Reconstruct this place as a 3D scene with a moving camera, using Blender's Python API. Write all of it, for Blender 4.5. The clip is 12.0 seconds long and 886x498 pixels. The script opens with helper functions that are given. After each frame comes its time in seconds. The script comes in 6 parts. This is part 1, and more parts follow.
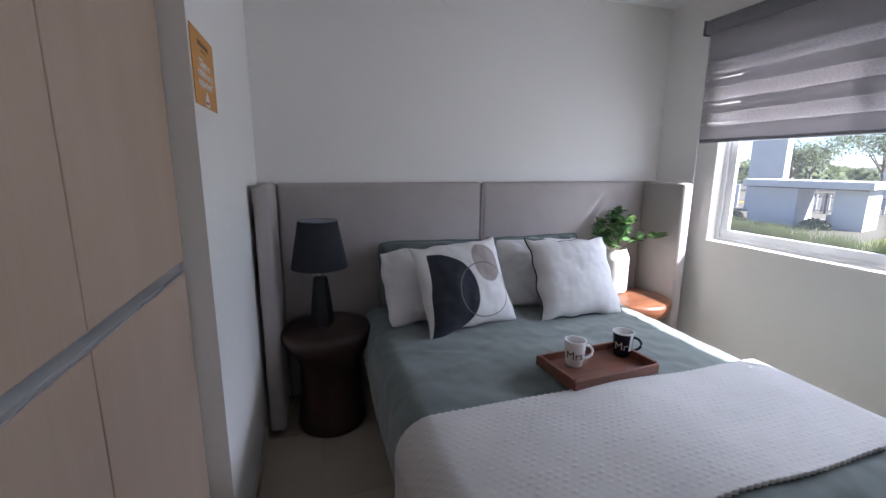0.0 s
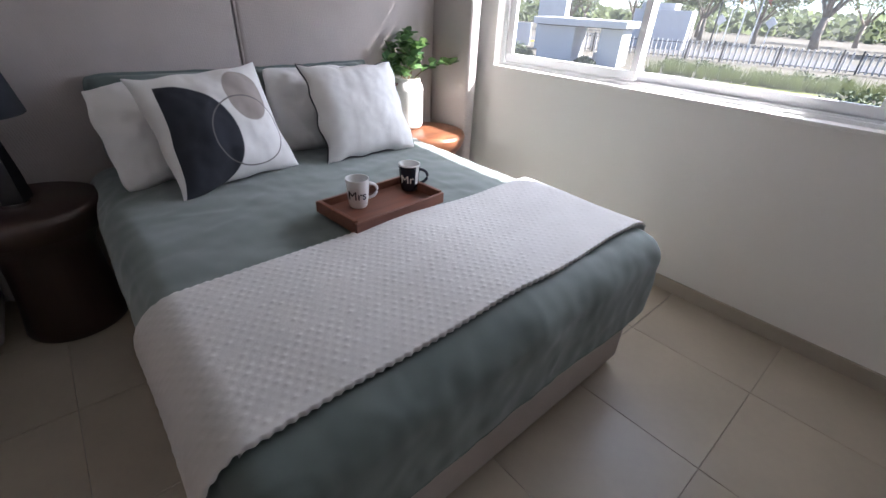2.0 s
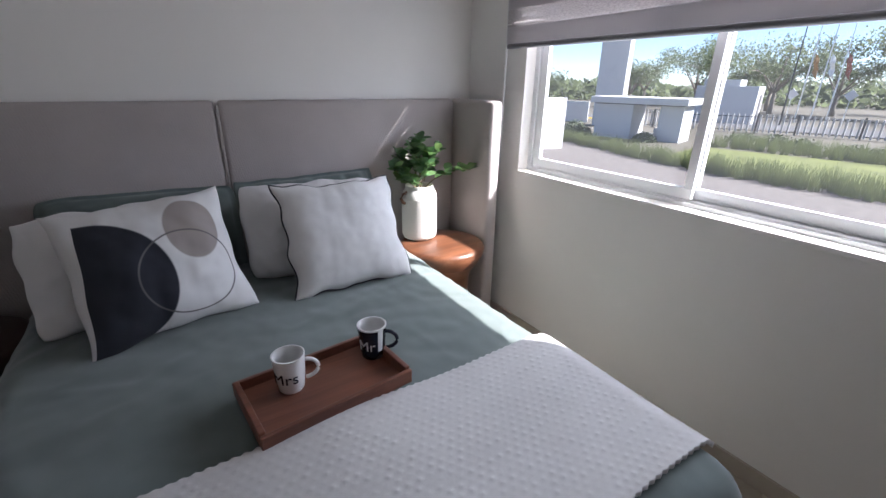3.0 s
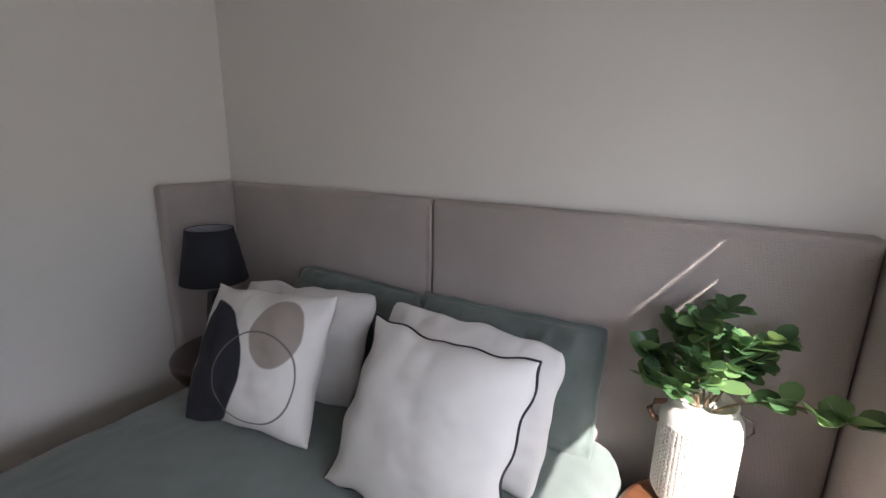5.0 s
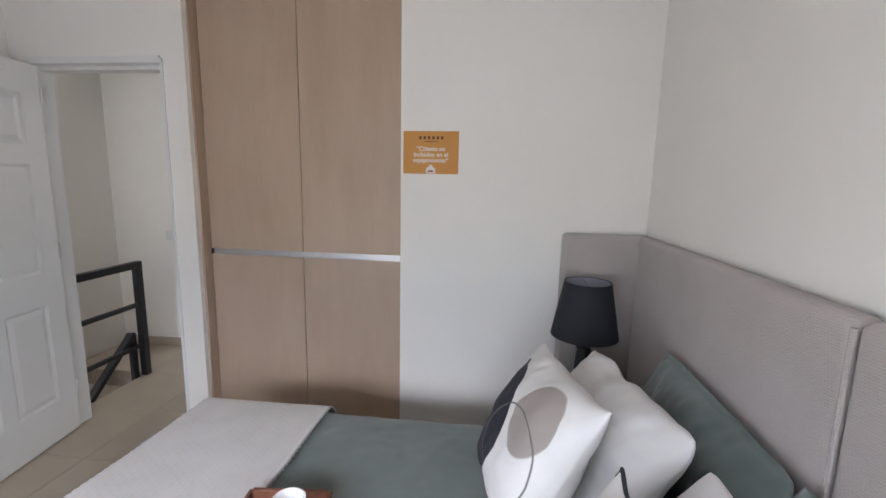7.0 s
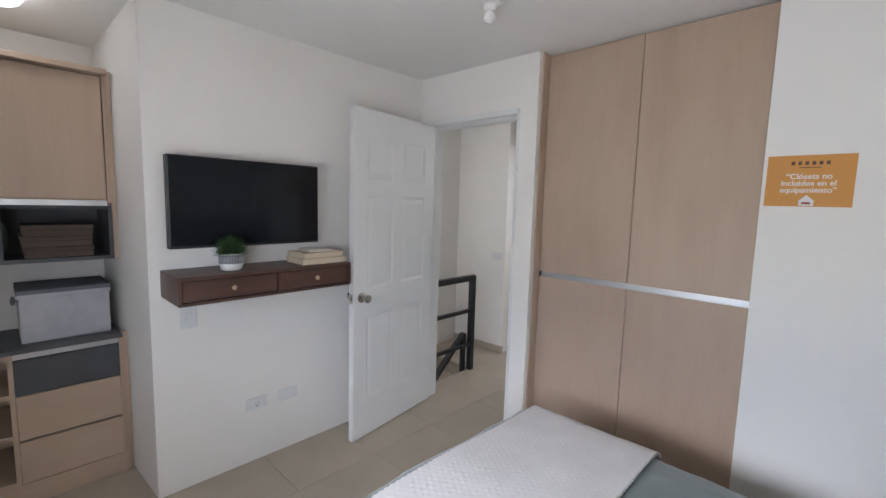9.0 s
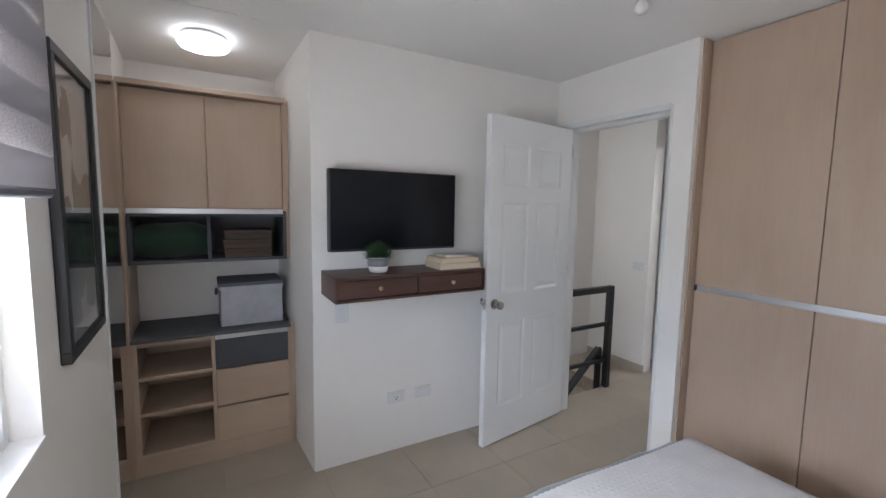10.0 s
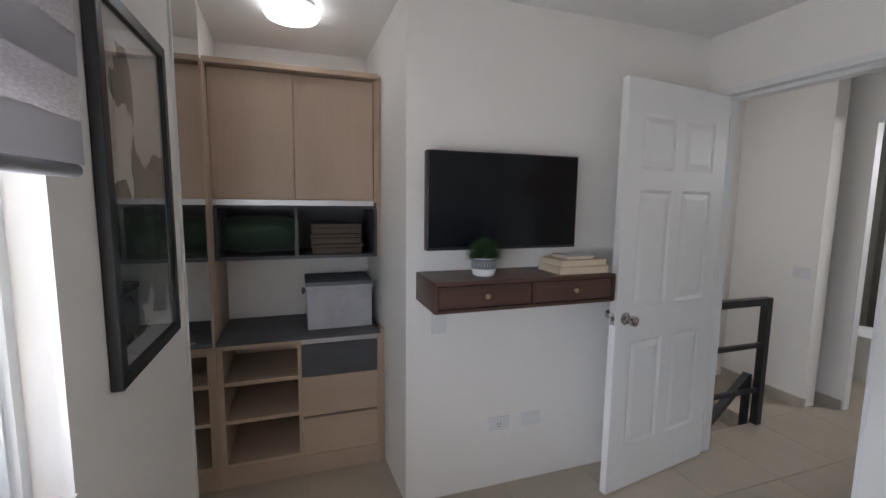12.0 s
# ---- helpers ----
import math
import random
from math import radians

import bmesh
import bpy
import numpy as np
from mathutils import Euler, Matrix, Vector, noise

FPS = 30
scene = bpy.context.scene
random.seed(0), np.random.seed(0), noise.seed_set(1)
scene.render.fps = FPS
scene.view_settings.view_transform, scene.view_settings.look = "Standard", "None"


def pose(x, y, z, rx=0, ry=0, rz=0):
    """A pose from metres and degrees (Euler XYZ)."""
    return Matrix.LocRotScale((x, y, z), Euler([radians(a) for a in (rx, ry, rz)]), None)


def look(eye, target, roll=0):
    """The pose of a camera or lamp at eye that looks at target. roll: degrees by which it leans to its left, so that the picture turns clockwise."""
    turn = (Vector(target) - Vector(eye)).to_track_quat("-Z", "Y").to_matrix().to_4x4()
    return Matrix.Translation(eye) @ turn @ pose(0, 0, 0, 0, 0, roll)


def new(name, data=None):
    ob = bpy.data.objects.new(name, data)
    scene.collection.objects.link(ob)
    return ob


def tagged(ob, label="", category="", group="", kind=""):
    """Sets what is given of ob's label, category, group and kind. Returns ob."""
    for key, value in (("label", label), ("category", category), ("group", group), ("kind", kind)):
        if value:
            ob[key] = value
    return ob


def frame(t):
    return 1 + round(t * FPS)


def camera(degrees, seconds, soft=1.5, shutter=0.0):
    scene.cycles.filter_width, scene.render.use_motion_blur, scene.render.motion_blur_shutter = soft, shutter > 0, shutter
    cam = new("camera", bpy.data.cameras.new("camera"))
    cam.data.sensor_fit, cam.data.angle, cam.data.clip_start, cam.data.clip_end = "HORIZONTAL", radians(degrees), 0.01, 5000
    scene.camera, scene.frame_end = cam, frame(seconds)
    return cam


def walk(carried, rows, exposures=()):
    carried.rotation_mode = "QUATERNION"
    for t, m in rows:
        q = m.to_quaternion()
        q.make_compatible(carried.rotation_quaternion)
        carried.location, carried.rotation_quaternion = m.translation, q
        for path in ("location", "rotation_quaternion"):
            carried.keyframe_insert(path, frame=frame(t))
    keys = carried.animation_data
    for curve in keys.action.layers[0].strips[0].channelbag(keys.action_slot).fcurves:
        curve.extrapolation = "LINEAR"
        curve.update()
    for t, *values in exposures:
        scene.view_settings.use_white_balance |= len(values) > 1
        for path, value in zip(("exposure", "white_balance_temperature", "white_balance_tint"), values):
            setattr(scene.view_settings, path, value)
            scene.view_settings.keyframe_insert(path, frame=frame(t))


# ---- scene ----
cam = camera(92.2, 12.0)
PATH = [
    (0, (0.303, -2.638, 1.415), (0.869, -0.759, 1.027), 0.4),
    (0.5, (0.303, -2.641, 1.349), (1.038, -0.918, 0.65), 1.1),
    (1, (0.31, -2.63, 1.289), (1.253, -1.104, 0.404), 2.0),
    (1.5, (0.362, -2.608, 1.259), (1.443, -1.256, 0.258), 2.8),
    (2, (0.551, -2.528, 1.291), (1.71, -1.246, 0.284), 2.8),
    (2.5, (0.798, -2.416, 1.371), (1.948, -1.044, 0.479), 1.9),
    (2.7, (0.912, -2.35, 1.383), (2.019, -0.903, 0.558), 1.3),
    (4.3, (1.89, -1.897, 1.455), (1.827, 0.045, 0.981), 0.7),
    (4.4, (1.953, -1.85, 1.452), (1.72, 0.081, 0.988), 0.4),
    (4.5, (1.977, -1.795, 1.466), (1.629, 0.116, 0.987), 0.8),
    (5, (2.175, -1.451, 1.492), (1.178, 0.222, 1.035), 1.0),
    (5.5, (2.174, -1.066, 1.488), (0.7, 0.225, 1.087), 1.4),
    (6, (2.116, -0.802, 1.508), (0.316, -0.022, 1.117), 1.1),
    (6.5, (2.116, -0.742, 1.525), (0.163, -0.509, 1.165), 1.0),
    (7, (2.173, -0.8, 1.548), (0.211, -1.021, 1.231), 1.2),
    (7.5, (2.207, -0.848, 1.543), (0.31, -1.421, 1.279), 1.3),
    (7.7, (2.223, -0.871, 1.546), (0.366, -1.57, 1.294), 1.3),
    (9.3, (2.324, -0.985, 1.555), (1.019, -2.487, 1.349), 1.4),
    (9.5, (2.315, -0.987, 1.545), (1.112, -2.572, 1.347), 1.2),
    (10, (2.349, -1.02, 1.558), (1.364, -2.75, 1.356), 1.0),
    (10.5, (2.368, -1.02, 1.559), (1.609, -2.86, 1.358), 0.9),
    (11, (2.374, -1.04, 1.549), (1.756, -2.931, 1.349), 0.7),
    (11.5, (2.361, -1.227, 1.532), (1.771, -3.127, 1.325), 0.6),
    (12, (2.295, -1.474, 1.528), (1.656, -3.356, 1.298), 0.7),
]
EXPOSURES = [(0.0, 2.42, 5600, 15), (0.5, 2.5, 5650, 15), (1.5, 2.65, 5800, 15), (2.0, 2.7, 5850, 15), (2.5, 2.4, 5750, 15), (4.5, 1.65, 6100, 15), (5.5, 2.5, 6400, 16), (6.5, 3.05, 6200, 14), (7.5, 3.1, 6100, 13), (9.5, 3.2, 5900, 12), (10.3, 2.85, 5850, 12), (11.0, 2.15, 5850, 12), (11.4, 2.2, 5850, 12), (12.0, 2.8, 6000, 13)]
walk(cam, [(t, look(eye, target, roll)) for t, eye, target, roll in PATH], EXPOSURES)

# ---- light ----
SUN_WAY = Vector((-1.0, 0.88, -1.25)).normalized()
world = bpy.data.worlds.new("sky")
scene.world = world
world.use_nodes = True
wn = world.node_tree.nodes
sky = wn.new("ShaderNodeTexSky")
sky.sky_type = 'NISHITA'
sky.sun_disc = False
sky.sun_elevation = radians(43)
sky.sun_rotation = radians(131)
sky.air_density = 0.6
sky.dust_density = 0.05
world.node_tree.links.new(sky.outputs[0], wn["Background"].inputs[0])
wn["Background"].inputs[1].default_value = 0.05
sun_data = bpy.data.lights.new("sun", 'SUN')
sun_data.energy = 4.6
sun_data.angle = radians(0.6)
sun_data.color = (1.0, 0.94, 0.85)
sun = new("sun", sun_data)
sun.matrix_world = look(-SUN_WAY * 20, (0, 0, 0))

# area lamps added outside, above the sight line, to brighten the room through the window
near_fill = bpy.data.lights.new("outside_fill_near", 'AREA')
near_fill.shape, near_fill.size, near_fill.size_y = 'RECTANGLE', 5.0, 1.8
near_fill.energy = 12
near_fill.color = (0.93, 0.96, 1.0)
near_fill_lamp = new("outside_fill_near", near_fill)
near_fill_lamp.matrix_world = look((7.0, -1.6, 3.6), (1.6, -1.45, 1.0))
far_fill = bpy.data.lights.new("outside_fill_far", 'AREA')
far_fill.shape, far_fill.size, far_fill.size_y = 'RECTANGLE', 22.0, 5.5
far_fill.energy = 170
far_fill.color = (0.93, 0.96, 1.0)
far_fill_lamp = new("outside_fill_far", far_fill)
far_fill_lamp.matrix_world = look((14.0, -1.6, 7.2), (2.7, -1.45, 1.25))
# area lamp added in the opening to stand in for sky light
pane_light = bpy.data.lights.new("window_daylight", 'AREA')
pane_light.shape, pane_light.size, pane_light.size_y = 'RECTANGLE', 1.82, 0.48
pane_light.energy = 1.8
pane_light.color = (0.95, 0.97, 1.0)
pane_lamp = new("window_daylight", pane_light)
pane_lamp.matrix_world = look((2.735, -1.475, 1.30), (1.0, -1.475, 1.30))
# unseen area lamp added in the stairwell to light the landing; no window there
stair_light = bpy.data.lights.new("stair_fill_light", 'AREA')
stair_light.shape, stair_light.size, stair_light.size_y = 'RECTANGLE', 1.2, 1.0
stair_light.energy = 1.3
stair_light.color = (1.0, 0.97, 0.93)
stair_lamp = new("stair_fill_light", stair_light)
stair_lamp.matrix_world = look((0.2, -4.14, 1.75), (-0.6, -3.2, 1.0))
# unseen area lamp added to lift the dark bathroom; the wall has no opening
bath_light = bpy.data.lights.new("bathroom_fill_light", 'AREA')
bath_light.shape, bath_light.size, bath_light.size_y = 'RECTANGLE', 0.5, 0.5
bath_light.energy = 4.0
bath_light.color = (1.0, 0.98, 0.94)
bath_lamp = new("bathroom_fill_light", bath_light)
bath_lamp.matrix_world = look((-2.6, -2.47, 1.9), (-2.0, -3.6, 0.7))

# ---- measures of the place ----
EAST, NORTH, CEIL = 2.72, -0.045, 2.465
GROUND = -2.75
WIN_N, WIN_S, SILL, WIN_TOP = -0.52, -2.43, 0.95, 2.19
ORIG = {}


# ---- mesh helpers ----
def box(bm, x0, x1, y0, y1, z0, z1, m=None):
    vs = [bm.verts.new((x, y, z)) for x in (x0, x1) for y in (y0, y1) for z in (z0, z1)]
    for f in ((0, 1, 3, 2), (4, 6, 7, 5), (0, 4, 5, 1), (2, 3, 7, 6), (0, 2, 6, 4), (1, 5, 7, 3)):
        bm.faces.new([vs[i] for i in f])
    if m is not None:
        for v in vs:
            v.co = m @ v.co
    return vs


def cuboid(x0, x1, y0, y1, z0, z1, bevel=0.0, seg=2, m=None):
    bm = bmesh.new()
    box(bm, min(x0, x1), max(x0, x1), min(y0, y1), max(y0, y1), min(z0, z1), max(z0, z1))
    if bevel:
        bmesh.ops.bevel(bm, geom=bm.edges[:], offset=bevel, segments=seg, affect='EDGES', profile=0.5)
    if m is not None:
        bm.transform(m)
    return bm


def lathe(profile, n=40, m=None, cap=True):
    bm = bmesh.new()
    rings = []
    for r, z in profile:
        rings.append([bm.verts.new((r * math.cos(2 * math.pi * i / n), r * math.sin(2 * math.pi * i / n), z)) for i in range(n)])
    for a, b in zip(rings, rings[1:]):
        for i in range(n):
            bm.faces.new((a[i], a[(i + 1) % n], b[(i + 1) % n], b[i]))
    if cap:
        for ring, turn in ((rings[0], True), (rings[-1], False)):
            if profile[0 if turn else -1][0] > 1e-5:
                bm.faces.new(ring[::-1] if turn else ring)
    bmesh.ops.recalc_face_normals(bm, faces=bm.faces[:])
    if m is not None:
        bm.transform(m)
    return bm


def tube(points, r, n=8, closed=False, bm=None):
    bm = bm or bmesh.new()
    pts = [Vector(p) for p in points]
    rings = []
    for i, p in enumerate(pts):
        if closed:
            d = pts[(i + 1) % len(pts)] - pts[i - 1]
        else:
            d = pts[min(i + 1, len(pts) - 1)] - pts[max(i - 1, 0)]
        d.normalize()
        up = Vector((0, 0, 1)) if abs(d.z) < 0.95 else Vector((1, 0, 0))
        a = d.cross(up).normalized()
        b = d.cross(a)
        rr = r[i] if isinstance(r, (list, tuple)) else r
        rings.append([bm.verts.new(p + rr * (math.cos(2 * math.pi * k / n) * a + math.sin(2 * math.pi * k / n) * b)) for k in range(n)])
    pairs = list(zip(rings, rings[1:])) + ([(rings[-1], rings[0])] if closed else [])
    for a, b in pairs:
        for k in range(n):
            bm.faces.new((a[k], a[(k + 1) % n], b[(k + 1) % n], b[k]))
    if not closed:
        bm.faces.new(rings[0][::-1])
        bm.faces.new(rings[-1])
    bmesh.ops.recalc_face_normals(bm, faces=bm.faces[:])
    return bm


def bar(a, b, w, h, bm=None):
    """A square bar from a to b."""
    bm = bm or bmesh.new()
    a, b = Vector(a), Vector(b)
    d = (b - a).normalized()
    side = d.cross(Vector((0, 0, 1)))
    side = side.normalized() if side.length > 0.05 else Vector((1, 0, 0))
    up = side.cross(d).normalized()
    vs = []
    for p in (a, b):
        for s, u in ((-1, -1), (1, -1), (1, 1), (-1, 1)):
            vs.append(bm.verts.new(p + side * s * w / 2 + up * u * h / 2))
    for f in ((3, 2, 1, 0), (4, 5, 6, 7), (0, 1, 5, 4), (1, 2, 6, 5), (2, 3, 7, 6), (3, 0, 4, 7)):
        bm.faces.new([vs[i] for i in f])
    return bm


def prism(poly, z0, z1):
    bm = bmesh.new()
    lo = [bm.verts.new((x, y, z0)) for x, y in poly]
    hi = [bm.verts.new((x, y, z1)) for x, y in poly]
    n = len(poly)
    bm.faces.new(lo[::-1])
    bm.faces.new(hi)
    for i in range(n):
        bm.faces.new((lo[i], lo[(i + 1) % n], hi[(i + 1) % n], hi[i]))
    bmesh.ops.recalc_face_normals(bm, faces=bm.faces[:])
    return bm


def link(name, bm, material, smooth=False):
    me = bpy.data.meshes.new(name)
    bm.to_mesh(me)
    bm.free()
    me.materials.append(material)
    if smooth:
        me.shade_smooth()
        if smooth != True:
            me.set_sharp_from_angle(angle=radians(smooth))
    return new(name, me)


def thing(name, x, y, z, label="", category="", group="", kind=""):
    ob = new(name)
    ob.empty_display_size = 0.1
    ob.location = (x, y, z)
    ORIG[ob.name] = Vector((x, y, z))
    return tagged(ob, label, category, group, kind)


def part(name, bm, material, parent, label="", smooth=False):
    """One mesh object, given in world metres, under a thing or a part."""
    o = ORIG[parent.name]
    bm.transform(Matrix.Translation(-o))
    ob = link(name, bm, material, smooth)
    ob.parent = parent
    ORIG[ob.name] = o
    return tagged(ob, label)


def single(name, bm, material, label="", category="", kind="", smooth=False, group=""):
    """A thing of one mesh, in world metres, with its origin at the middle of its base."""
    xs = [v.co for v in bm.verts]
    o = Vector(((min(c.x for c in xs) + max(c.x for c in xs)) / 2, (min(c.y for c in xs) + max(c.y for c in xs)) / 2, min(c.z for c in xs)))
    bm.transform(Matrix.Translation(-o))
    ob = link(name, bm, material, smooth)
    ob.location = o
    ORIG[ob.name] = o
    return tagged(ob, label, category, group, kind)


# ---- materials ----
def mat(name, color, rough=0.6, metal=0.0, vary=0.12, scale=6.0, fine=120.0, bump=0.15, dist=0.002, stretch=(1, 1, 1), spec=0.5, alt=None, sheen=0.0):
    m = bpy.data.materials.new(name)
    m.use_nodes = True
    nt = m.node_tree
    b = nt.nodes["Principled BSDF"]
    tc = nt.nodes.new("ShaderNodeTexCoord")
    mp = nt.nodes.new("ShaderNodeMapping")
    mp.inputs["Scale"].default_value = stretch
    nt.links.new(tc.outputs["Object"], mp.inputs[0])
    big, small = nt.nodes.new("ShaderNodeTexNoise"), nt.nodes.new("ShaderNodeTexNoise")
    big.inputs["Scale"].default_value, big.inputs["Detail"].default_value = scale, 5
    small.inputs["Scale"].default_value, small.inputs["Detail"].default_value = fine, 3
    nt.links.new(mp.outputs[0], big.inputs[0])
    nt.links.new(mp.outputs[0], small.inputs[0])
    mix = nt.nodes.new("ShaderNodeMix")
    mix.data_type = 'RGBA'
    c2 = alt or tuple(c * (1 - 2 * vary) for c in color)
    mix.inputs[6].default_value = (*[min(1, c * (1 + vary * 0.6)) for c in color], 1)
    mix.inputs[7].default_value = (*c2, 1)
    add = nt.nodes.new("ShaderNodeMath")
    add.operation = 'MULTIPLY_ADD'
    add.inputs[1].default_value = 0.35
    nt.links.new(small.outputs[0], add.inputs[0])
    sc = nt.nodes.new("ShaderNodeMapRange")
    sc.inputs[1].default_value, sc.inputs[2].default_value = 0.3, 0.7
    sc.inputs[3].default_value, sc.inputs[4].default_value = 0.0, 0.65
    nt.links.new(big.outputs[0], sc.inputs[0])
    nt.links.new(sc.outputs[0], add.inputs[2])
    nt.links.new(add.outputs[0], mix.inputs[0])
    nt.links.new(mix.outputs[2], b.inputs["Base Color"])
    rr = nt.nodes.new("ShaderNodeMapRange")
    rr.inputs[3].default_value, rr.inputs[4].default_value = max(0, rough - 0.06), min(1, rough + 0.08)
    nt.links.new(big.outputs[0], rr.inputs[0])
    nt.links.new(rr.outputs[0], b.inputs["Roughness"])
    b.inputs["Metallic"].default_value = metal
    b.inputs["Specular IOR Level"].default_value = spec
    if sheen:
        b.inputs["Sheen Weight"].default_value = sheen
    if bump:
        bp = nt.nodes.new("ShaderNodeBump")
        bp.inputs["Strength"].default_value, bp.inputs["Distance"].default_value = bump, dist
        nt.links.new(small.outputs[0], bp.inputs["Height"])
        nt.links.new(bp.outputs[0], b.inputs["Normal"])
    return m


def wood(name, light, dark, axis=2, scale=1.0, rough=0.5, streak=14.0, contrast=0.6):
    """Laminate or timber with the grain along one axis."""
    m = bpy.data.materials.new(name)
    m.use_nodes = True
    nt = m.node_tree
    b = nt.nodes["Principled BSDF"]
    tc = nt.nodes.new("ShaderNodeTexCoord")
    info = nt.nodes.new("ShaderNodeObjectInfo")
    shift = nt.nodes.new("ShaderNodeVectorMath")
    shift.operation = 'ADD'
    comb = nt.nodes.new("ShaderNodeMath")
    comb.operation = 'MULTIPLY'
    comb.inputs[1].default_value = 13.0
    nt.links.new(info.outputs["Random"], comb.inputs[0])
    nt.links.new(tc.outputs["Object"], shift.inputs[0])
    nt.links.new(comb.outputs[0], shift.inputs[1])
    mp = nt.nodes.new("ShaderNodeMapping")
    s = [streak * scale] * 3
    s[axis] = 0.9 * scale
    mp.inputs["Scale"].default_value = s
    nt.links.new(shift.outputs[0], mp.inputs[0])
    grain = nt.nodes.new("ShaderNodeTexNoise")
    grain.inputs["Scale"].default_value, grain.inputs["Detail"].default_value, grain.inputs["Roughness"].default_value = 1.0, 6, 0.65
    nt.links.new(mp.outputs[0], grain.inputs[0])
    mp2 = nt.nodes.new("ShaderNodeMapping")
    s2 = [160 * scale] * 3
    s2[axis] = 6 * scale
    mp2.inputs["Scale"].default_value = s2
    nt.links.new(shift.outputs[0], mp2.inputs[0])
    pores = nt.nodes.new("ShaderNodeTexNoise")
    pores.inputs["Scale"].default_value, pores.inputs["Detail"].default_value = 1.0, 2
    nt.links.new(mp2.outputs[0], pores.inputs[0])
    knots = nt.nodes.new("ShaderNodeTexNoise")
    knots.inputs["Scale"].default_value, knots.inputs["Detail"].default_value = 2.2 * scale, 2
    mp3 = nt.nodes.new("ShaderNodeMapping")
    s3 = [1.6] * 3
    s3[axis] = 0.7
    mp3.inputs["Scale"].default_value = s3
    nt.links.new(shift.outputs[0], mp3.inputs[0])
    nt.links.new(mp3.outputs[0], knots.inputs[0])
    sum1 = nt.nodes.new("ShaderNodeMath")
    sum1.operation = 'ADD'
    nt.links.new(grain.outputs[0], sum1.inputs[0])
    nt.links.new(knots.outputs[0], sum1.inputs[1])
    sum2 = nt.nodes.new("ShaderNodeMath")
    sum2.operation = 'MULTIPLY_ADD'
    sum2.inputs[1].default_value = 0.35
    nt.links.new(pores.outputs[0], sum2.inputs[0])
    nt.links.new(sum1.outputs[0], sum2.inputs[2])
    mr = nt.nodes.new("ShaderNodeMapRange")
    mr.inputs[1].default_value, mr.inputs[2].default_value = 0.95, 1.45
    mr.inputs[3].default_value, mr.inputs[4].default_value = 0.5 - contrast / 2, 0.5 + contrast / 2
    nt.links.new(sum2.outputs[0], mr.inputs[0])
    mix = nt.nodes.new("ShaderNodeMix")
    mix.data_type = 'RGBA'
    mix.inputs[6].default_value, mix.inputs[7].default_value = (*light, 1), (*dark, 1)
    nt.links.new(mr.outputs[0], mix.inputs[0])
    nt.links.new(mix.outputs[2], b.inputs["Base Color"])
    b.inputs["Roughness"].default_value = rough
    bp = nt.nodes.new("ShaderNodeBump")
    bp.inputs["Strength"].default_value, bp.inputs["Distance"].default_value = 0.12, 0.001
    nt.links.new(pores.outputs[0], bp.inputs["Height"])
    nt.links.new(bp.outputs[0], b.inputs["Normal"])
    return m


def weave(m, sx, sy, strength, dist=0.002):
    """Adds a woven relief to a cloth material."""
    nt = m.node_tree
    b = nt.nodes["Principled BSDF"]
    tc = nt.nodes.new("ShaderNodeTexCoord")
    mp = nt.nodes.new("ShaderNodeMapping")
    mp.inputs["Scale"].default_value = (sx, sx, sy)
    mp.inputs["Rotation"].default_value = (0, radians(8), 0)
    nt.links.new(tc.outputs["Object"], mp.inputs[0])
    v = nt.nodes.new("ShaderNodeTexVoronoi")
    v.inputs["Scale"].default_value = 1.0
    v.inputs["Randomness"].default_value = 0.35
    nt.links.new(mp.outputs[0], v.inputs[0])
    bp = nt.nodes.new("ShaderNodeBump")
    bp.invert = True
    bp.inputs["Strength"].default_value, bp.inputs["Distance"].default_value = strength, dist
    nt.links.new(v.outputs["Distance"], bp.inputs["Height"])
    old = b.inputs["Normal"].links
    if old:
        nt.links.new(old[0].from_socket, bp.inputs["Normal"])
    nt.links.new(bp.outputs[0], b.inputs["Normal"])
    return m


def backlit(m, color, share=0.45):
    """Lets a leaf or a thin cloth glow when the light is behind it."""
    nt = m.node_tree
    t, mx = nt.nodes.new("ShaderNodeBsdfTranslucent"), nt.nodes.new("ShaderNodeMixShader")
    t.inputs[0].default_value = (*color, 1)
    mx.inputs[0].default_value = share
    nt.links.new(nt.nodes["Principled BSDF"].outputs[0], mx.inputs[1])
    nt.links.new(t.outputs[0], mx.inputs[2])
    nt.links.new(mx.outputs[0], nt.nodes["Material Output"].inputs[0])
    return m


def glass(name, color=(1, 1, 1), rough=0.0, thin=True):
    m = bpy.data.materials.new(name)
    m.use_nodes = True
    b = m.node_tree.nodes["Principled BSDF"]
    b.inputs["Base Color"].default_value = (*color, 1)
    b.inputs["Transmission Weight"].default_value = 1
    b.inputs["Roughness"].default_value = rough
    b.inputs["IOR"].default_value = 1.02 if thin else 1.45
    return m


def glow(name, color, strength):
    m = bpy.data.materials.new(name)
    m.use_nodes = True
    b = m.node_tree.nodes["Principled BSDF"]
    b.inputs["Base Color"].default_value = (0.8, 0.8, 0.8, 1)
    b.inputs["Emission Color"].default_value = (*color, 1)
    b.inputs["Emission Strength"].default_value = strength
    return m


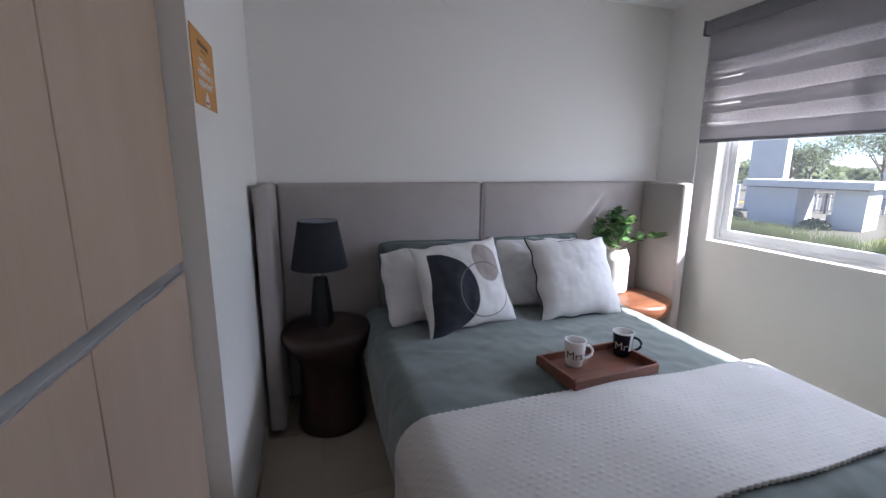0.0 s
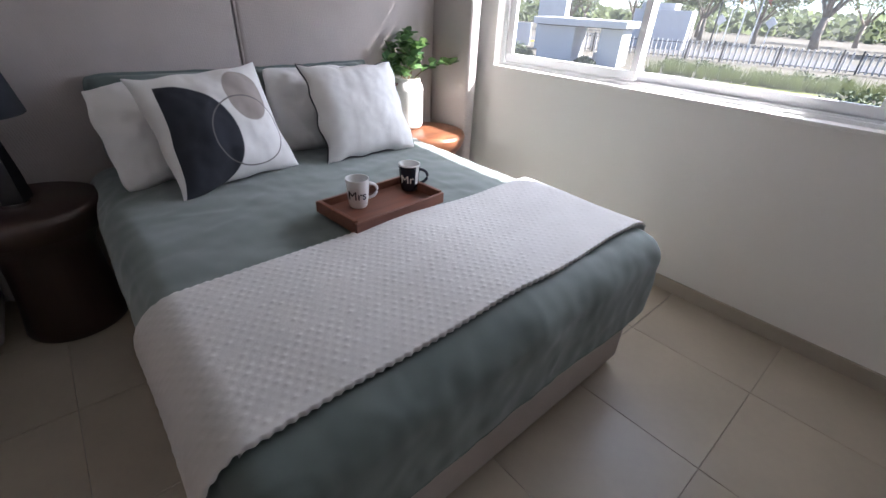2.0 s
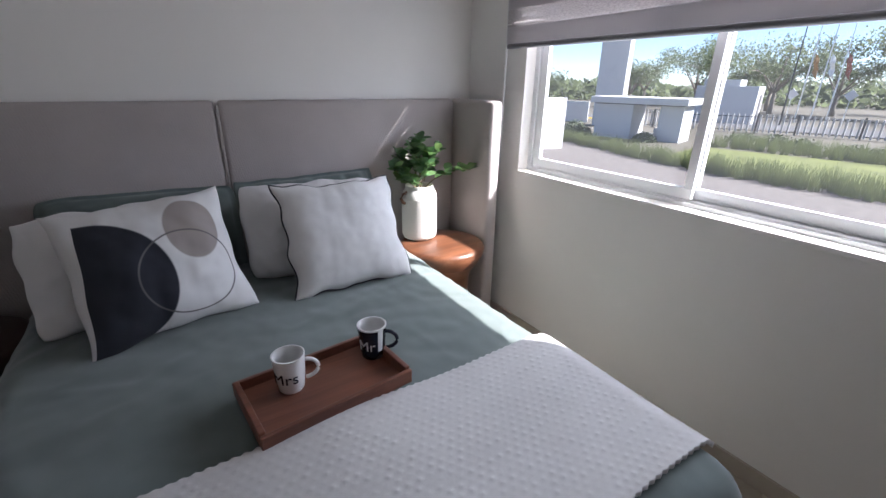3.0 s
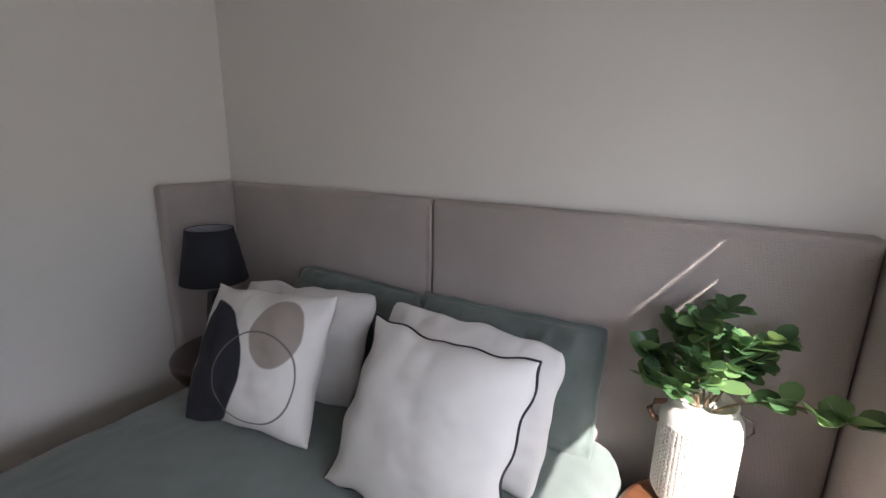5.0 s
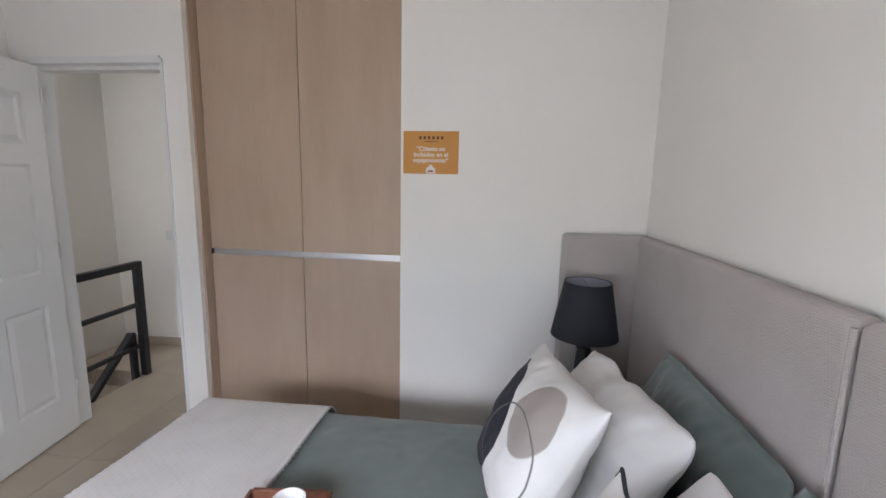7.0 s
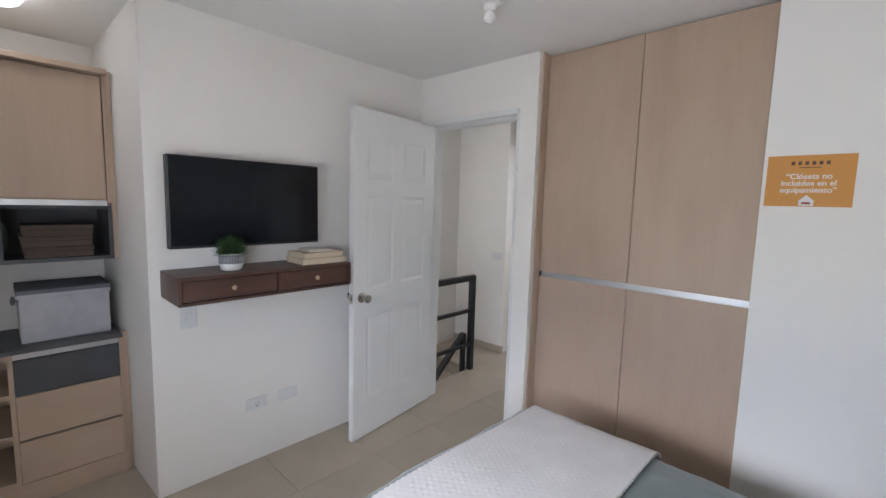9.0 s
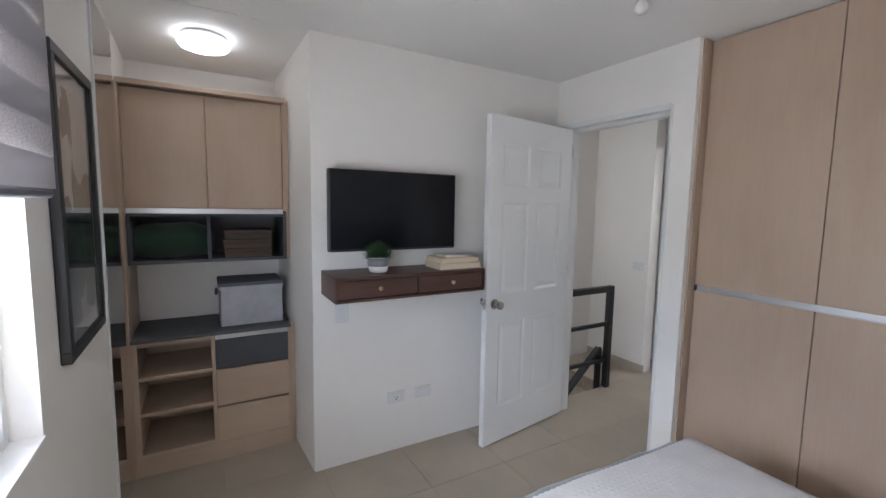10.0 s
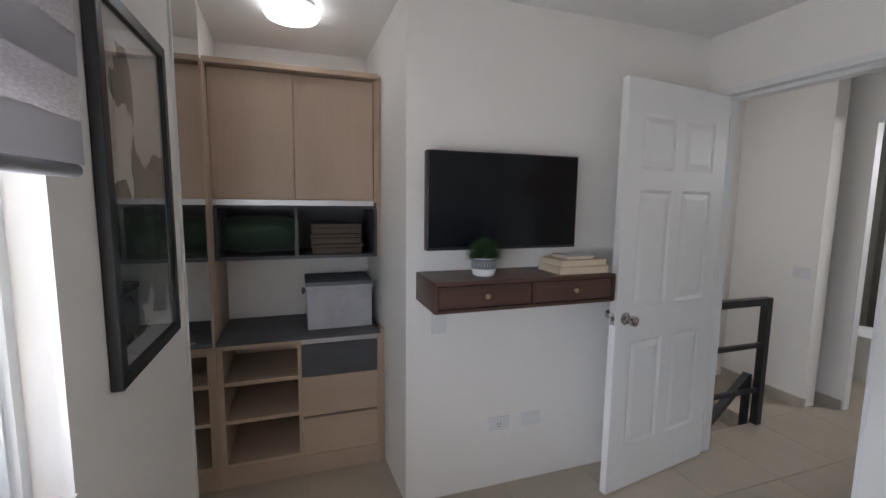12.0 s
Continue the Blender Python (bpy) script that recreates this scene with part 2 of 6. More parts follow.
WALL = mat("wall_paint", (0.87, 0.845, 0.805), 0.75, vary=0.02, scale=1.5, fine=260, bump=0.10, dist=0.0012)
CEILING = mat("ceiling_paint", (0.86, 0.85, 0.825), 0.8, vary=0.02, scale=1.2, fine=220, bump=0.10, dist=0.0015)
TILE = mat("floor_tile", (0.43, 0.366, 0.283), 0.30, vary=0.07, scale=2.6, fine=34, bump=0.02, alt=(0.350, 0.302, 0.236))
GROUT = mat("grout", (0.375, 0.325, 0.26), 0.9, vary=0.15, scale=20)
SKIRT = mat("skirting_tile", (0.45, 0.395, 0.325), 0.35, vary=0.08, scale=4, fine=40, bump=0.02)
WHITE_FRAME = mat("white_frame", (0.82, 0.83, 0.84), 0.35, vary=0.02, bump=0.03)
DOOR_WHITE = mat("white_door_paint", (0.80, 0.80, 0.79), 0.42, vary=0.02, scale=3, fine=180, bump=0.06)
OAK = wood("light_oak_laminate", (0.53, 0.405, 0.305), (0.425, 0.31, 0.225), 2, 1.0, 0.5, 6.0, 0.6)
OAK_H = wood("light_oak_laminate_across", (0.53, 0.41, 0.305), (0.425, 0.31, 0.225), 0, 1.0, 0.5, 6.0, 0.6)
DARK_LAM = mat("charcoal_laminate", (0.075, 0.078, 0.088), 0.5, vary=0.12, scale=8, fine=200, bump=0.05)
ALU = mat("brushed_aluminium", (0.62, 0.62, 0.63), 0.38, metal=0.85, vary=0.06, scale=5, fine=300, bump=0.05, stretch=(1, 0.05, 1))
GRIP_ALU = mat("bright_aluminium", (0.66, 0.66, 0.67), 0.34, metal=0.9, vary=0.05, scale=5, fine=300, bump=0.03, stretch=(1, 0.05, 1))
FABRIC = weave(mat("taupe_upholstery", (0.455, 0.405, 0.382), 0.9, vary=0.06, scale=5, fine=420, bump=0.25, dist=0.001, sheen=0.2), 105, 165, 0.85, 0.002)
BASE_FABRIC = weave(mat("beige_base_upholstery", (0.44, 0.385, 0.35), 0.9, vary=0.06, scale=5, fine=420, bump=0.25, dist=0.001), 150, 150, 0.4, 0.001)
SAGE = mat("sage_green_cotton", (0.120, 0.150, 0.139), 0.85, vary=0.10, scale=7, fine=500, bump=0.2, dist=0.0008, sheen=0.35)
WHITE_COTTON = mat("white_cotton", (0.72, 0.70, 0.69), 0.85, vary=0.03, scale=8, fine=600, bump=0.2, dist=0.0006, sheen=0.1)
LINEN = weave(mat("off_white_linen", (0.74, 0.72, 0.70), 0.88, vary=0.04, scale=9, fine=500, bump=0.25, dist=0.0007), 420, 420, 0.35, 0.0006)
THROW = mat("ivory_knit", (0.56, 0.54, 0.525), 0.92, vary=0.05, scale=9, fine=380, bump=0.35, dist=0.0015, sheen=0.2)
PIPING = mat("black_piping", (0.02, 0.022, 0.03), 0.8, bump=0.1)
BLACK_SHADE = mat("black_lamp_cloth", (0.016, 0.018, 0.026), 0.85, vary=0.1, scale=10, fine=600, bump=0.3, dist=0.0006)
BLACK_CERAMIC = mat("black_ceramic", (0.018, 0.018, 0.022), 0.3, vary=0.1, bump=0.03)
SHADE_LINING = mat("grey_shade_lining", (0.45, 0.47, 0.52), 0.8, bump=0.1)
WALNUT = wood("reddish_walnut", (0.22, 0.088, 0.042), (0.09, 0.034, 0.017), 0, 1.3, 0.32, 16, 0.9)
# the side tables' walnut again, darkened for the table standing in shade
WALNUT_SHADED = wood("shaded_walnut", (0.045, 0.022, 0.016), (0.020, 0.010, 0.008), 2, 1.3, 0.36, 16, 0.8)
SHELF_WOOD = wood("dark_walnut_shelf", (0.105, 0.052, 0.036), (0.048, 0.024, 0.017), 0, 1.2, 0.4, 18, 0.8)
TRAY_WOOD = wood("acacia_tray", (0.235, 0.090, 0.052), (0.10, 0.036, 0.022), 0, 1.6, 0.42, 18, 0.85)
CERAMIC = mat("white_glazed_ceramic", (0.78, 0.77, 0.75), 0.25, vary=0.02, bump=0.02)
VASE_WHITE = mat("matt_white_ceramic", (0.80, 0.77, 0.72), 0.55, vary=0.03, fine=200, bump=0.08)
NAVY = mat("navy_glaze", (0.02, 0.024, 0.04), 0.25, bump=0.02)
LEAF = mat("leaf_green", (0.105, 0.20, 0.095), 0.32, vary=0.3, scale=9, fine=60, bump=0.1, alt=(0.035, 0.10, 0.035))
LEAF_PALE = mat("pale_leaf_green", (0.18, 0.31, 0.12), 0.32, vary=0.25, scale=9, fine=60, bump=0.1)
STEM = mat("leaf_stem", (0.20, 0.14, 0.08), 0.8, bump=0.2)
MOSS = mat("artificial_grass", (0.035, 0.085, 0.022), 0.8, vary=0.35, scale=30, bump=0.2)
BLACK_STEEL = mat("black_painted_steel", (0.018, 0.019, 0.022), 0.4, vary=0.15, scale=12, fine=150, bump=0.08)
SCREEN = mat("black_screen", (0.005, 0.006, 0.009), 0.10, vary=0.05, bump=0.0, spec=0.28)
BLACK_PLASTIC = mat("black_plastic", (0.012, 0.012, 0.014), 0.4, bump=0.05)
CHROME = mat("satin_nickel", (0.55, 0.53, 0.50), 0.22, metal=1.0, vary=0.04, bump=0.02)
WHITE_PLASTIC = mat("white_plastic", (0.76, 0.76, 0.75), 0.4, vary=0.02, bump=0.02)
ORANGE = mat("orange_card", (0.62, 0.285, 0.055), 0.55, vary=0.03, scale=3, fine=200, bump=0.02)
INK_WHITE = mat("white_ink", (0.80, 0.78, 0.74), 0.6, bump=0.0)
INK_DARK = mat("dark_ink", (0.10, 0.045, 0.02), 0.6, bump=0.0)
PAPER = mat("book_paper", (0.66, 0.56, 0.42), 0.8, vary=0.08, scale=4, fine=300, bump=0.15, stretch=(1, 1, 8))
BOOK_COVER = mat("cream_book_cover", (0.62, 0.48, 0.33), 0.6, vary=0.06)
BOX_WOOD = wood("brown_box_wood", (0.095, 0.062, 0.040), (0.050, 0.032, 0.021), 0, 1.5, 0.6, 16, 0.8)
GREY_FELT = mat("pale_grey_felt", (0.47, 0.47, 0.50), 0.92, vary=0.1, scale=14, fine=400, bump=0.35, dist=0.001)
GREY_DARK_FELT = mat("dark_grey_felt", (0.13, 0.14, 0.16), 0.92, vary=0.1, scale=14, fine=400, bump=0.3, dist=0.001)
GREEN_VELVET = mat("dark_green_velvet", (0.026, 0.058, 0.036), 0.9, vary=0.2, scale=8, fine=300, bump=0.2, sheen=0.3)
BLIND_DENSE = mat("grey_blind_band", (0.44, 0.43, 0.445), 0.9, vary=0.05, scale=10, fine=500, bump=0.3, dist=0.0008, stretch=(1, 0.2, 3))
CASSETTE = mat("grey_blind_cassette", (0.20, 0.195, 0.205), 0.6, vary=0.04)
MAT_BOARD = mat("white_mat_board", (0.70, 0.71, 0.72), 0.7, vary=0.02)
STONE = mat("grey_quarry_stone", (0.46, 0.45, 0.44), 0.85, vary=0.10, scale=7, fine=40, bump=0.25, dist=0.003)
STONE_PIT = mat("brown_stone_inclusion", (0.34, 0.32, 0.30), 0.9, vary=0.2, scale=30)
DARK_TILE = mat("dark_bathroom_tile", (0.13, 0.125, 0.105), 0.4, vary=0.2, scale=3, fine=30, bump=0.05)
backlit(LEAF, (0.14, 0.24, 0.08), 0.35)
backlit(LEAF_PALE, (0.24, 0.36, 0.12), 0.35)

# ---- structure ----
def wall(name, bm, label="smooth off-white painted plaster wall", material=None):
    return single(name, bm, material or WALL, label, "wall", "structure")


# floor slab under all rooms, tiles go on top at the end of the file
def slab(x0, x1, y0, y1):
    return cuboid(x0, x1, y0, y1, -0.16, -0.009)


floor = thing("floor", 1.3, -1.8, -0.16, "beige ceramic floor tiles with thin grout joints", "floor", kind="structure")
part("floor_bed", slab(-0.5, 2.9, -4.45, 0.1), GROUT, floor)
part("floor_bed", slab(-3.4, -0.5, -3.44, -2.0), GROUT, floor)
part("floor_bed", slab(-3.4, -0.72, -4.3, -3.44), GROUT, floor)

# north wall behind the headboard
wall("wall_north", cuboid(-0.15, 2.87, NORTH, NORTH + 0.15, -0.16, CEIL + 0.1))
# west wall: pier beside the bed, closet niche, pier at the door, head over the door
wall("wall_west", cuboid(-0.62, 0.0, -1.27, NORTH, -0.16, CEIL + 0.1))
wall("wall_closet_back", cuboid(-0.70, -0.60, -2.52, -1.27, -0.16, CEIL + 0.1))
wall("wall_door_pier", cuboid(-0.62, 0.032, -2.52, -2.395, -0.16, CEIL + 0.1))
wall("wall_over_door", cuboid(-0.10, 0.032, -3.41, -2.52, 2.135, CEIL + 0.1))
wall("wall_door_stub", cuboid(-0.10, 0.032, -3.41, -3.315, -0.16, 2.135))
# south wall with the screen, then the side of the niche, slightly out of square
wall("wall_south", prism([(-0.10, -3.41), (-0.10, -3.50), (1.765, -3.50), (1.80, -4.45), (1.868, -4.45), (1.868, -4.27), (1.82, -3.41)], -0.16, CEIL + 0.1))
wall("wall_niche_back", cuboid(1.868, 2.87, -4.45, -4.27, -0.16, CEIL + 0.1))
# east wall round the window
ew = thing("wall_east", EAST + 0.075, -2.2, -0.16, "off-white painted plaster wall round the window", "wall", kind="structure")
part("wall_piece", cuboid(EAST, EAST + 0.15, WIN_N, NORTH, -0.16, CEIL + 0.1), WALL, ew)
part("wall_piece", cuboid(EAST, EAST + 0.15, -4.27, WIN_S, -0.16, CEIL + 0.1), WALL, ew)
part("wall_piece", cuboid(EAST, EAST + 0.15, WIN_S, WIN_N, -0.16, SILL), WALL, ew)
part("wall_piece", cuboid(EAST, EAST + 0.15, WIN_S, WIN_N, WIN_TOP, CEIL + 0.1), WALL, ew)
NICHE_CEIL = CEIL - 0.030
single("ceiling", cuboid(-3.5, 2.87, -4.45, 0.1, CEIL, CEIL + 0.12), CEILING, "flat white painted ceiling", "ceiling", "structure")
bm = prism([(1.820, -3.412), (1.866, -4.268), (2.718, -4.268), (2.718, -3.412)], CEIL - 0.004, CEIL - 0.0005)
for v in bm.verts:
    if v.co.y < -4 and v.co.z < CEIL - 0.002:
        v.co.z = CEIL - 0.070
single("niche_ceiling", bm, CEILING, "white ceiling falling slightly over the desk niche", "ceiling", "structure")

# landing, stairwell and bathroom beyond the door
wall("wall_landing_north", cuboid(-1.55, -0.70, -2.52, -2.40, -0.16, CEIL))
wall("wall_landing_west", cuboid(-1.40, -1.27, -4.15, -3.50, -3.0, CEIL))
wall("wall_bath_side", cuboid(-1.58, -1.52, -4.30, -3.385, -0.16, CEIL))
wall("wall_over_bath_door", cuboid(-1.58, -1.52, -3.385, -2.62, 2.12, CEIL))
wall("wall_bath_stub", cuboid(-1.58, -1.52, -2.62, -2.40, -0.16, CEIL))
wall("wall_stair_south", cuboid(-3.3, 1.76, -4.30, -4.15, -3.0, CEIL))
wall("wall_stair_inner", cuboid(-0.10, 1.76, -3.52, -3.44, -3.0, -0.16))
wall("wall_stair_end", cuboid(1.70, 1.80, -4.30, -3.50, -3.0, CEIL))
wall("wall_bath_back", cuboid(-3.3, -3.15, -4.15, -2.40, -0.16, CEIL), "dark grey tiled bathroom wall", DARK_TILE)
wall("wall_bath_south", cuboid(-3.15, -1.62, -4.15, -4.09, -0.16, CEIL), "dark grey tiled bathroom wall", DARK_TILE)
wall("wall_bath_north", cuboid(-3.15, -1.62, -2.45, -2.40, -0.16, CEIL))
stair = thing("staircase", 0.3, -3.8, -1.4, "tiled stair flight going down beside the landing", "stairs", kind="structure")
for i in range(8):
    part("step", cuboid(-0.72 + 0.28 * i, -0.72 + 0.28 * (i + 1), -4.15, -3.52, -1.6, -0.18 * (i + 1)), SKIRT, stair)

# skirting of cut floor tile
sk = thing("baseboard", 1.3, -1.8, 0, "beige tile skirting along the walls", "baseboard", kind="structure")
SK = 0.072
for x0, x1, y0, y1 in ((0, 0.012, -1.27, -0.46), (-0.062, 0.0, -1.282, -1.27), (0.032, 0.044, -2.52, -2.395), (EAST - 0.012, EAST, -3.32, NORTH),
                       (-1.27, -1.258, -4.15, -3.50), (-1.282, -1.27, -3.50, -3.488), (-1.52, -1.508, -4.10, -3.39)):
    part("skirting_tile", cuboid(x0, x1, y0, y1, 0, SK), SKIRT, sk)

# door frame: rebated white lining
df = thing("door_frame", -0.03, -2.91, 0, "white painted door lining with a rebate", "door frame", kind="structure")
part("jamb", cuboid(-0.09, 0.036, -2.535, -2.518, 0, 2.13), DOOR_WHITE, df)
part("jamb", cuboid(-0.09, 0.036, -3.318, -3.30, 0, 2.13), DOOR_WHITE, df)
part("head", cuboid(-0.09, 0.042, -3.318, -2.518, 2.118, 2.14), DOOR_WHITE, df)
part("stop", cuboid(-0.09, -0.02, -3.30, -2.535, 2.098, 2.118), DOOR_WHITE, df)
part("stop", cuboid(-0.09, -0.02, -2.547, -2.535, 0, 2.098), DOOR_WHITE, df)
part("architrave", cuboid(0.032, 0.044, -3.31, -2.53, 2.14, 2.152), DOOR_WHITE, df)
bdf = thing("bathroom_door_frame", -1.57, -3.0, 0, "white painted bathroom door lining", "door frame", kind="structure")
part("jamb", cuboid(-1.582, -1.517, -3.385, -3.377, 0, 2.12), DOOR_WHITE, bdf)
part("head", cuboid(-1.582, -1.514, -3.377, -2.62, 2.095, 2.125), DOOR_WHITE, bdf)

# ---- window ----
win = thing("window_1", EAST + 0.1, (WIN_N + WIN_S) / 2, SILL, "white aluminium sliding window, closed", "window", kind="structure")
wx0, wx1 = EAST + 0.065, EAST + 0.135
fr = part("window_frame", cuboid(wx0, wx1, WIN_S, WIN_N, SILL, SILL + 0.018), WHITE_FRAME, win)
part("frame_rail", cuboid(wx0, wx1, WIN_S, WIN_N, WIN_TOP - 0.035, WIN_TOP), WHITE_FRAME, fr)
part("frame_stile", cuboid(wx0, wx1, WIN_S, WIN_S + 0.028, SILL + 0.018, WIN_TOP - 0.035), WHITE_FRAME, fr)
part("frame_stile", cuboid(wx0, wx1, WIN_N - 0.028, WIN_N, SILL + 0.018, WIN_TOP - 0.035), WHITE_FRAME, fr)
for k in range(3):
    part("track_rib", cuboid(wx0 + 0.010 + 0.022 * k, wx0 + 0.014 + 0.022 * k, WIN_S + 0.036, WIN_N - 0.036, SILL + 0.018, SILL + 0.026), WHITE_FRAME, fr)
    part("track_rib", cuboid(wx0 + 0.010 + 0.022 * k, wx0 + 0.014 + 0.022 * k, WIN_S + 0.035, WIN_S + 0.043, SILL + 0.027, WIN_TOP - 0.036), WHITE_FRAME, fr)
GLASS = glass("window_glass")
# a faint translucent mix puts the outdoor haze into the panes
PANE_NODES = GLASS.node_tree
haze, veil = PANE_NODES.nodes.new("ShaderNodeBsdfTranslucent"), PANE_NODES.nodes.new("ShaderNodeMixShader")
haze.inputs[0].default_value = (0.9, 0.92, 0.95, 1)
veil.inputs[0].default_value = 0.010
PANE_NODES.links.new(PANE_NODES.nodes["Principled BSDF"].outputs[0], veil.inputs[1])
PANE_NODES.links.new(haze.outputs[0], veil.inputs[2])
PANE_NODES.links.new(veil.outputs[0], PANE_NODES.nodes["Material Output"].inputs[0])
mid = -1.405
for y0, y1, x0 in ((WIN_S + 0.036, mid + 0.022, wx0 + 0.040), (mid - 0.022, WIN_N - 0.029, wx0 + 0.012)):
    x1 = x0 + 0.022
    z0, z1 = SILL + 0.027, WIN_TOP - 0.036
    sash = part("sash", cuboid(x0, x1, y0, y1, z0, z0 + 0.044, 0.003), WHITE_FRAME, win)
    part("sash_rail", cuboid(x0, x1, y0, y1, z1 - 0.042, z1), WHITE_FRAME, sash)
    part("sash_stile", cuboid(x0, x1, y0, y0 + 0.034, z0 + 0.044, z1 - 0.042), WHITE_FRAME, sash)
    part("sash_stile", cuboid(x0, x1, y1 - 0.048, y1, z0 + 0.044, z1 - 0.042), WHITE_FRAME, sash)
    pane = part("pane", cuboid(x0 + 0.009, x0 + 0.013, y0 + 0.034, y1 - 0.048, z0 + 0.044, z1 - 0.042), GLASS, win)
    pane.visible_shadow = False
part("window_sill", cuboid(EAST - 0.006, wx0, WIN_S, WIN_N, SILL - 0.014, SILL + 0.002, 0.002), WALL, win, "painted sill edge")


# ---- zebra blind ----
def sheer(name, front, back, gap0, gap1):
    m = bpy.data.materials.new(name)
    m.use_nodes = True
    nt = m.node_tree
    out = nt.nodes["Material Output"]
    d, t, a, b = (nt.nodes.new(k) for k in ("ShaderNodeBsdfDiffuse", "ShaderNodeBsdfTranslucent", "ShaderNodeMixShader", "ShaderNodeBsdfTransparent"))
    d.inputs[0].default_value = (*front, 1)
    t.inputs[0].default_value = (*back, 1)
    a.inputs[0].default_value = 0.5
    nt.links.new(d.outputs[0], a.inputs[1])
    nt.links.new(t.outputs[0], a.inputs[2])
    tc = nt.nodes.new("ShaderNodeTexCoord")
    mp = nt.nodes.new("ShaderNodeMapping")
    mp.inputs["Scale"].default_value = (1, 45, 200)
    n = nt.nodes.new("ShaderNodeTexNoise")
    n.inputs["Scale"].default_value = 1.5
    nt.links.new(tc.outputs["Object"], mp.inputs[0])
    nt.links.new(mp.outputs[0], n.inputs[0])
    r = nt.nodes.new("ShaderNodeMapRange")
    r.inputs[1].default_value, r.inputs[2].default_value, r.inputs[3].default_value, r.inputs[4].default_value = 0.35, 0.65, gap0, gap1
    nt.links.new(n.outputs[0], r.inputs[0])
    mx = nt.nodes.new("ShaderNodeMixShader")
    nt.links.new(r.outputs[0], mx.inputs[0])
    nt.links.new(a.outputs[0], mx.inputs[1])
    nt.links.new(b.outputs[0], mx.inputs[2])
    nt.links.new(mx.outputs[0], out.inputs[0])
    return m


SHEER = sheer("grey_sheer_band", (0.58, 0.56, 0.57), (0.80, 0.77, 0.76), 0.24, 0.46)
DENSE = sheer("grey_dense_band", (0.56, 0.55, 0.56), (0.52, 0.50, 0.51), 0.0, 0.0)
bl = thing("roller_blind", EAST - 0.05, -1.43, 1.56, "grey zebra roller blind with alternating dense and sheer bands, half lowered", "blind")
BN, BS, BZ = -0.43, -2.425, 1.56
cas = part("cassette", cuboid(EAST - 0.085, EAST - 0.001, BS - 0.02, BN + 0.03, 2.20, 2.285, 0.022, 4), CASSETTE, bl, "grey rounded cassette", 40)
part("cassette_cap", cuboid(EAST - 0.087, EAST - 0.001, BN + 0.03, BN + 0.036, 2.198, 2.287, 0.002), CASSETTE, cas)
part("bottom_rail", tube([(EAST - 0.045, BS, BZ + 0.012), (EAST - 0.045, BN, BZ + 0.012)], 0.013, 12), CASSETTE, bl, "slim grey bottom bar", 40)


def cloth_strip(x, z0, z1, slots=(), half=0.0024):
    """A band of cloth with a slight ripple; thin slots added at its north end shape sun streaks."""
    bm = bmesh.new()
    n = 24
    cuts = [c for q in slots if z0 < q - half and q + half < z1 for c in (q - half, q + half)]
    zs = [z0] + cuts + [z1]
    rows = [[bm.verts.new((x + 0.001 * math.sin(i * 1.3 + z0 * 9), BS + (BN - BS) * i / n, z)) for i in range(n + 1)] for z in zs]
    for j in range(len(zs) - 1):
        for i in range(n if j % 2 == 0 else n - 3):
            bm.faces.new((rows[j][i], rows[j][i + 1], rows[j + 1][i + 1], rows[j + 1][i]))
    r = bmesh.ops.extrude_face_region(bm, geom=bm.faces[:])
    for v in r["geom"]:
        if isinstance(v, bmesh.types.BMVert):
            v.co.x += 0.0012
    bmesh.ops.recalc_face_normals(bm, faces=bm.faces[:])
    return bm


# two layers: the front bands lie a third of a band off the rear ones
z = BZ + 0.022
k = 0
while z < 2.20:
    top = min(z + 0.075, 2.205)
    part("front_band", cloth_strip(EAST - 0.062, z, top, (1.669, 1.781, 1.932)), DENSE if k % 2 == 0 and z < 2.05 or z > 2.02 else SHEER, bl)
    part("rear_band", cloth_strip(EAST - 0.030 - 0.002 * (k % 2), z + (0.008 if k % 2 else 0.020), min(top + (0.032 if k % 2 else 0.020), 2.205), (1.709, 1.821, 1.971), 0.0052) if top + 0.02 < 2.2 else cloth_strip(EAST - 0.030, z, top), SHEER if (k % 2 == 0) else DENSE, bl)
    z += 0.075
    k += 1
part("pull_cord", tube([(EAST - 0.035, BN + 0.022, 2.20), (EAST - 0.030, BN + 0.030, 1.4), (EAST - 0.022, BN + 0.040, 0.75)], 0.0022, 6), WHITE_PLASTIC, bl)
part("pull_cord", tube([(EAST - 0.050, BN + 0.018, 2.20), (EAST - 0.040, BN + 0.024, 1.4), (EAST - 0.022, BN + 0.040, 0.75)], 0.0022, 6), WHITE_PLASTIC, bl)

# ---- fitted wardrobe in the west wall ----
clo = thing("wardrobe", -0.3, -1.83, 0, "built-in light oak laminate wardrobe with four closed doors", "wardrobe")
CX = -0.066
part("body", cuboid(-0.59, CX - 0.022, -2.39, -1.275, 0, CEIL - 0.003), OAK, clo)
for y0, y1 in ((-2.381, -1.836), (-1.832, -1.279)):
    part("upper_door", cuboid(CX - 0.02, CX, y0, y1, 1.140, CEIL - 0.010, 0.0015, 1), OAK, clo)
    part("lower_door", cuboid(CX - 0.02, CX, y0, y1, 0.065, 1.107, 0.0015, 1), OAK, clo)
part("handle_profile", cuboid(CX - 0.019, CX - 0.009, -2.381, -1.279, 1.107, 1.140), GRIP_ALU, clo, "recessed aluminium grip rail")
part("handle_lip", cuboid(CX - 0.009, CX + 0.001, -2.376, -1.284, 1.107, 1.1105), ALU, clo, "aluminium grip lip")
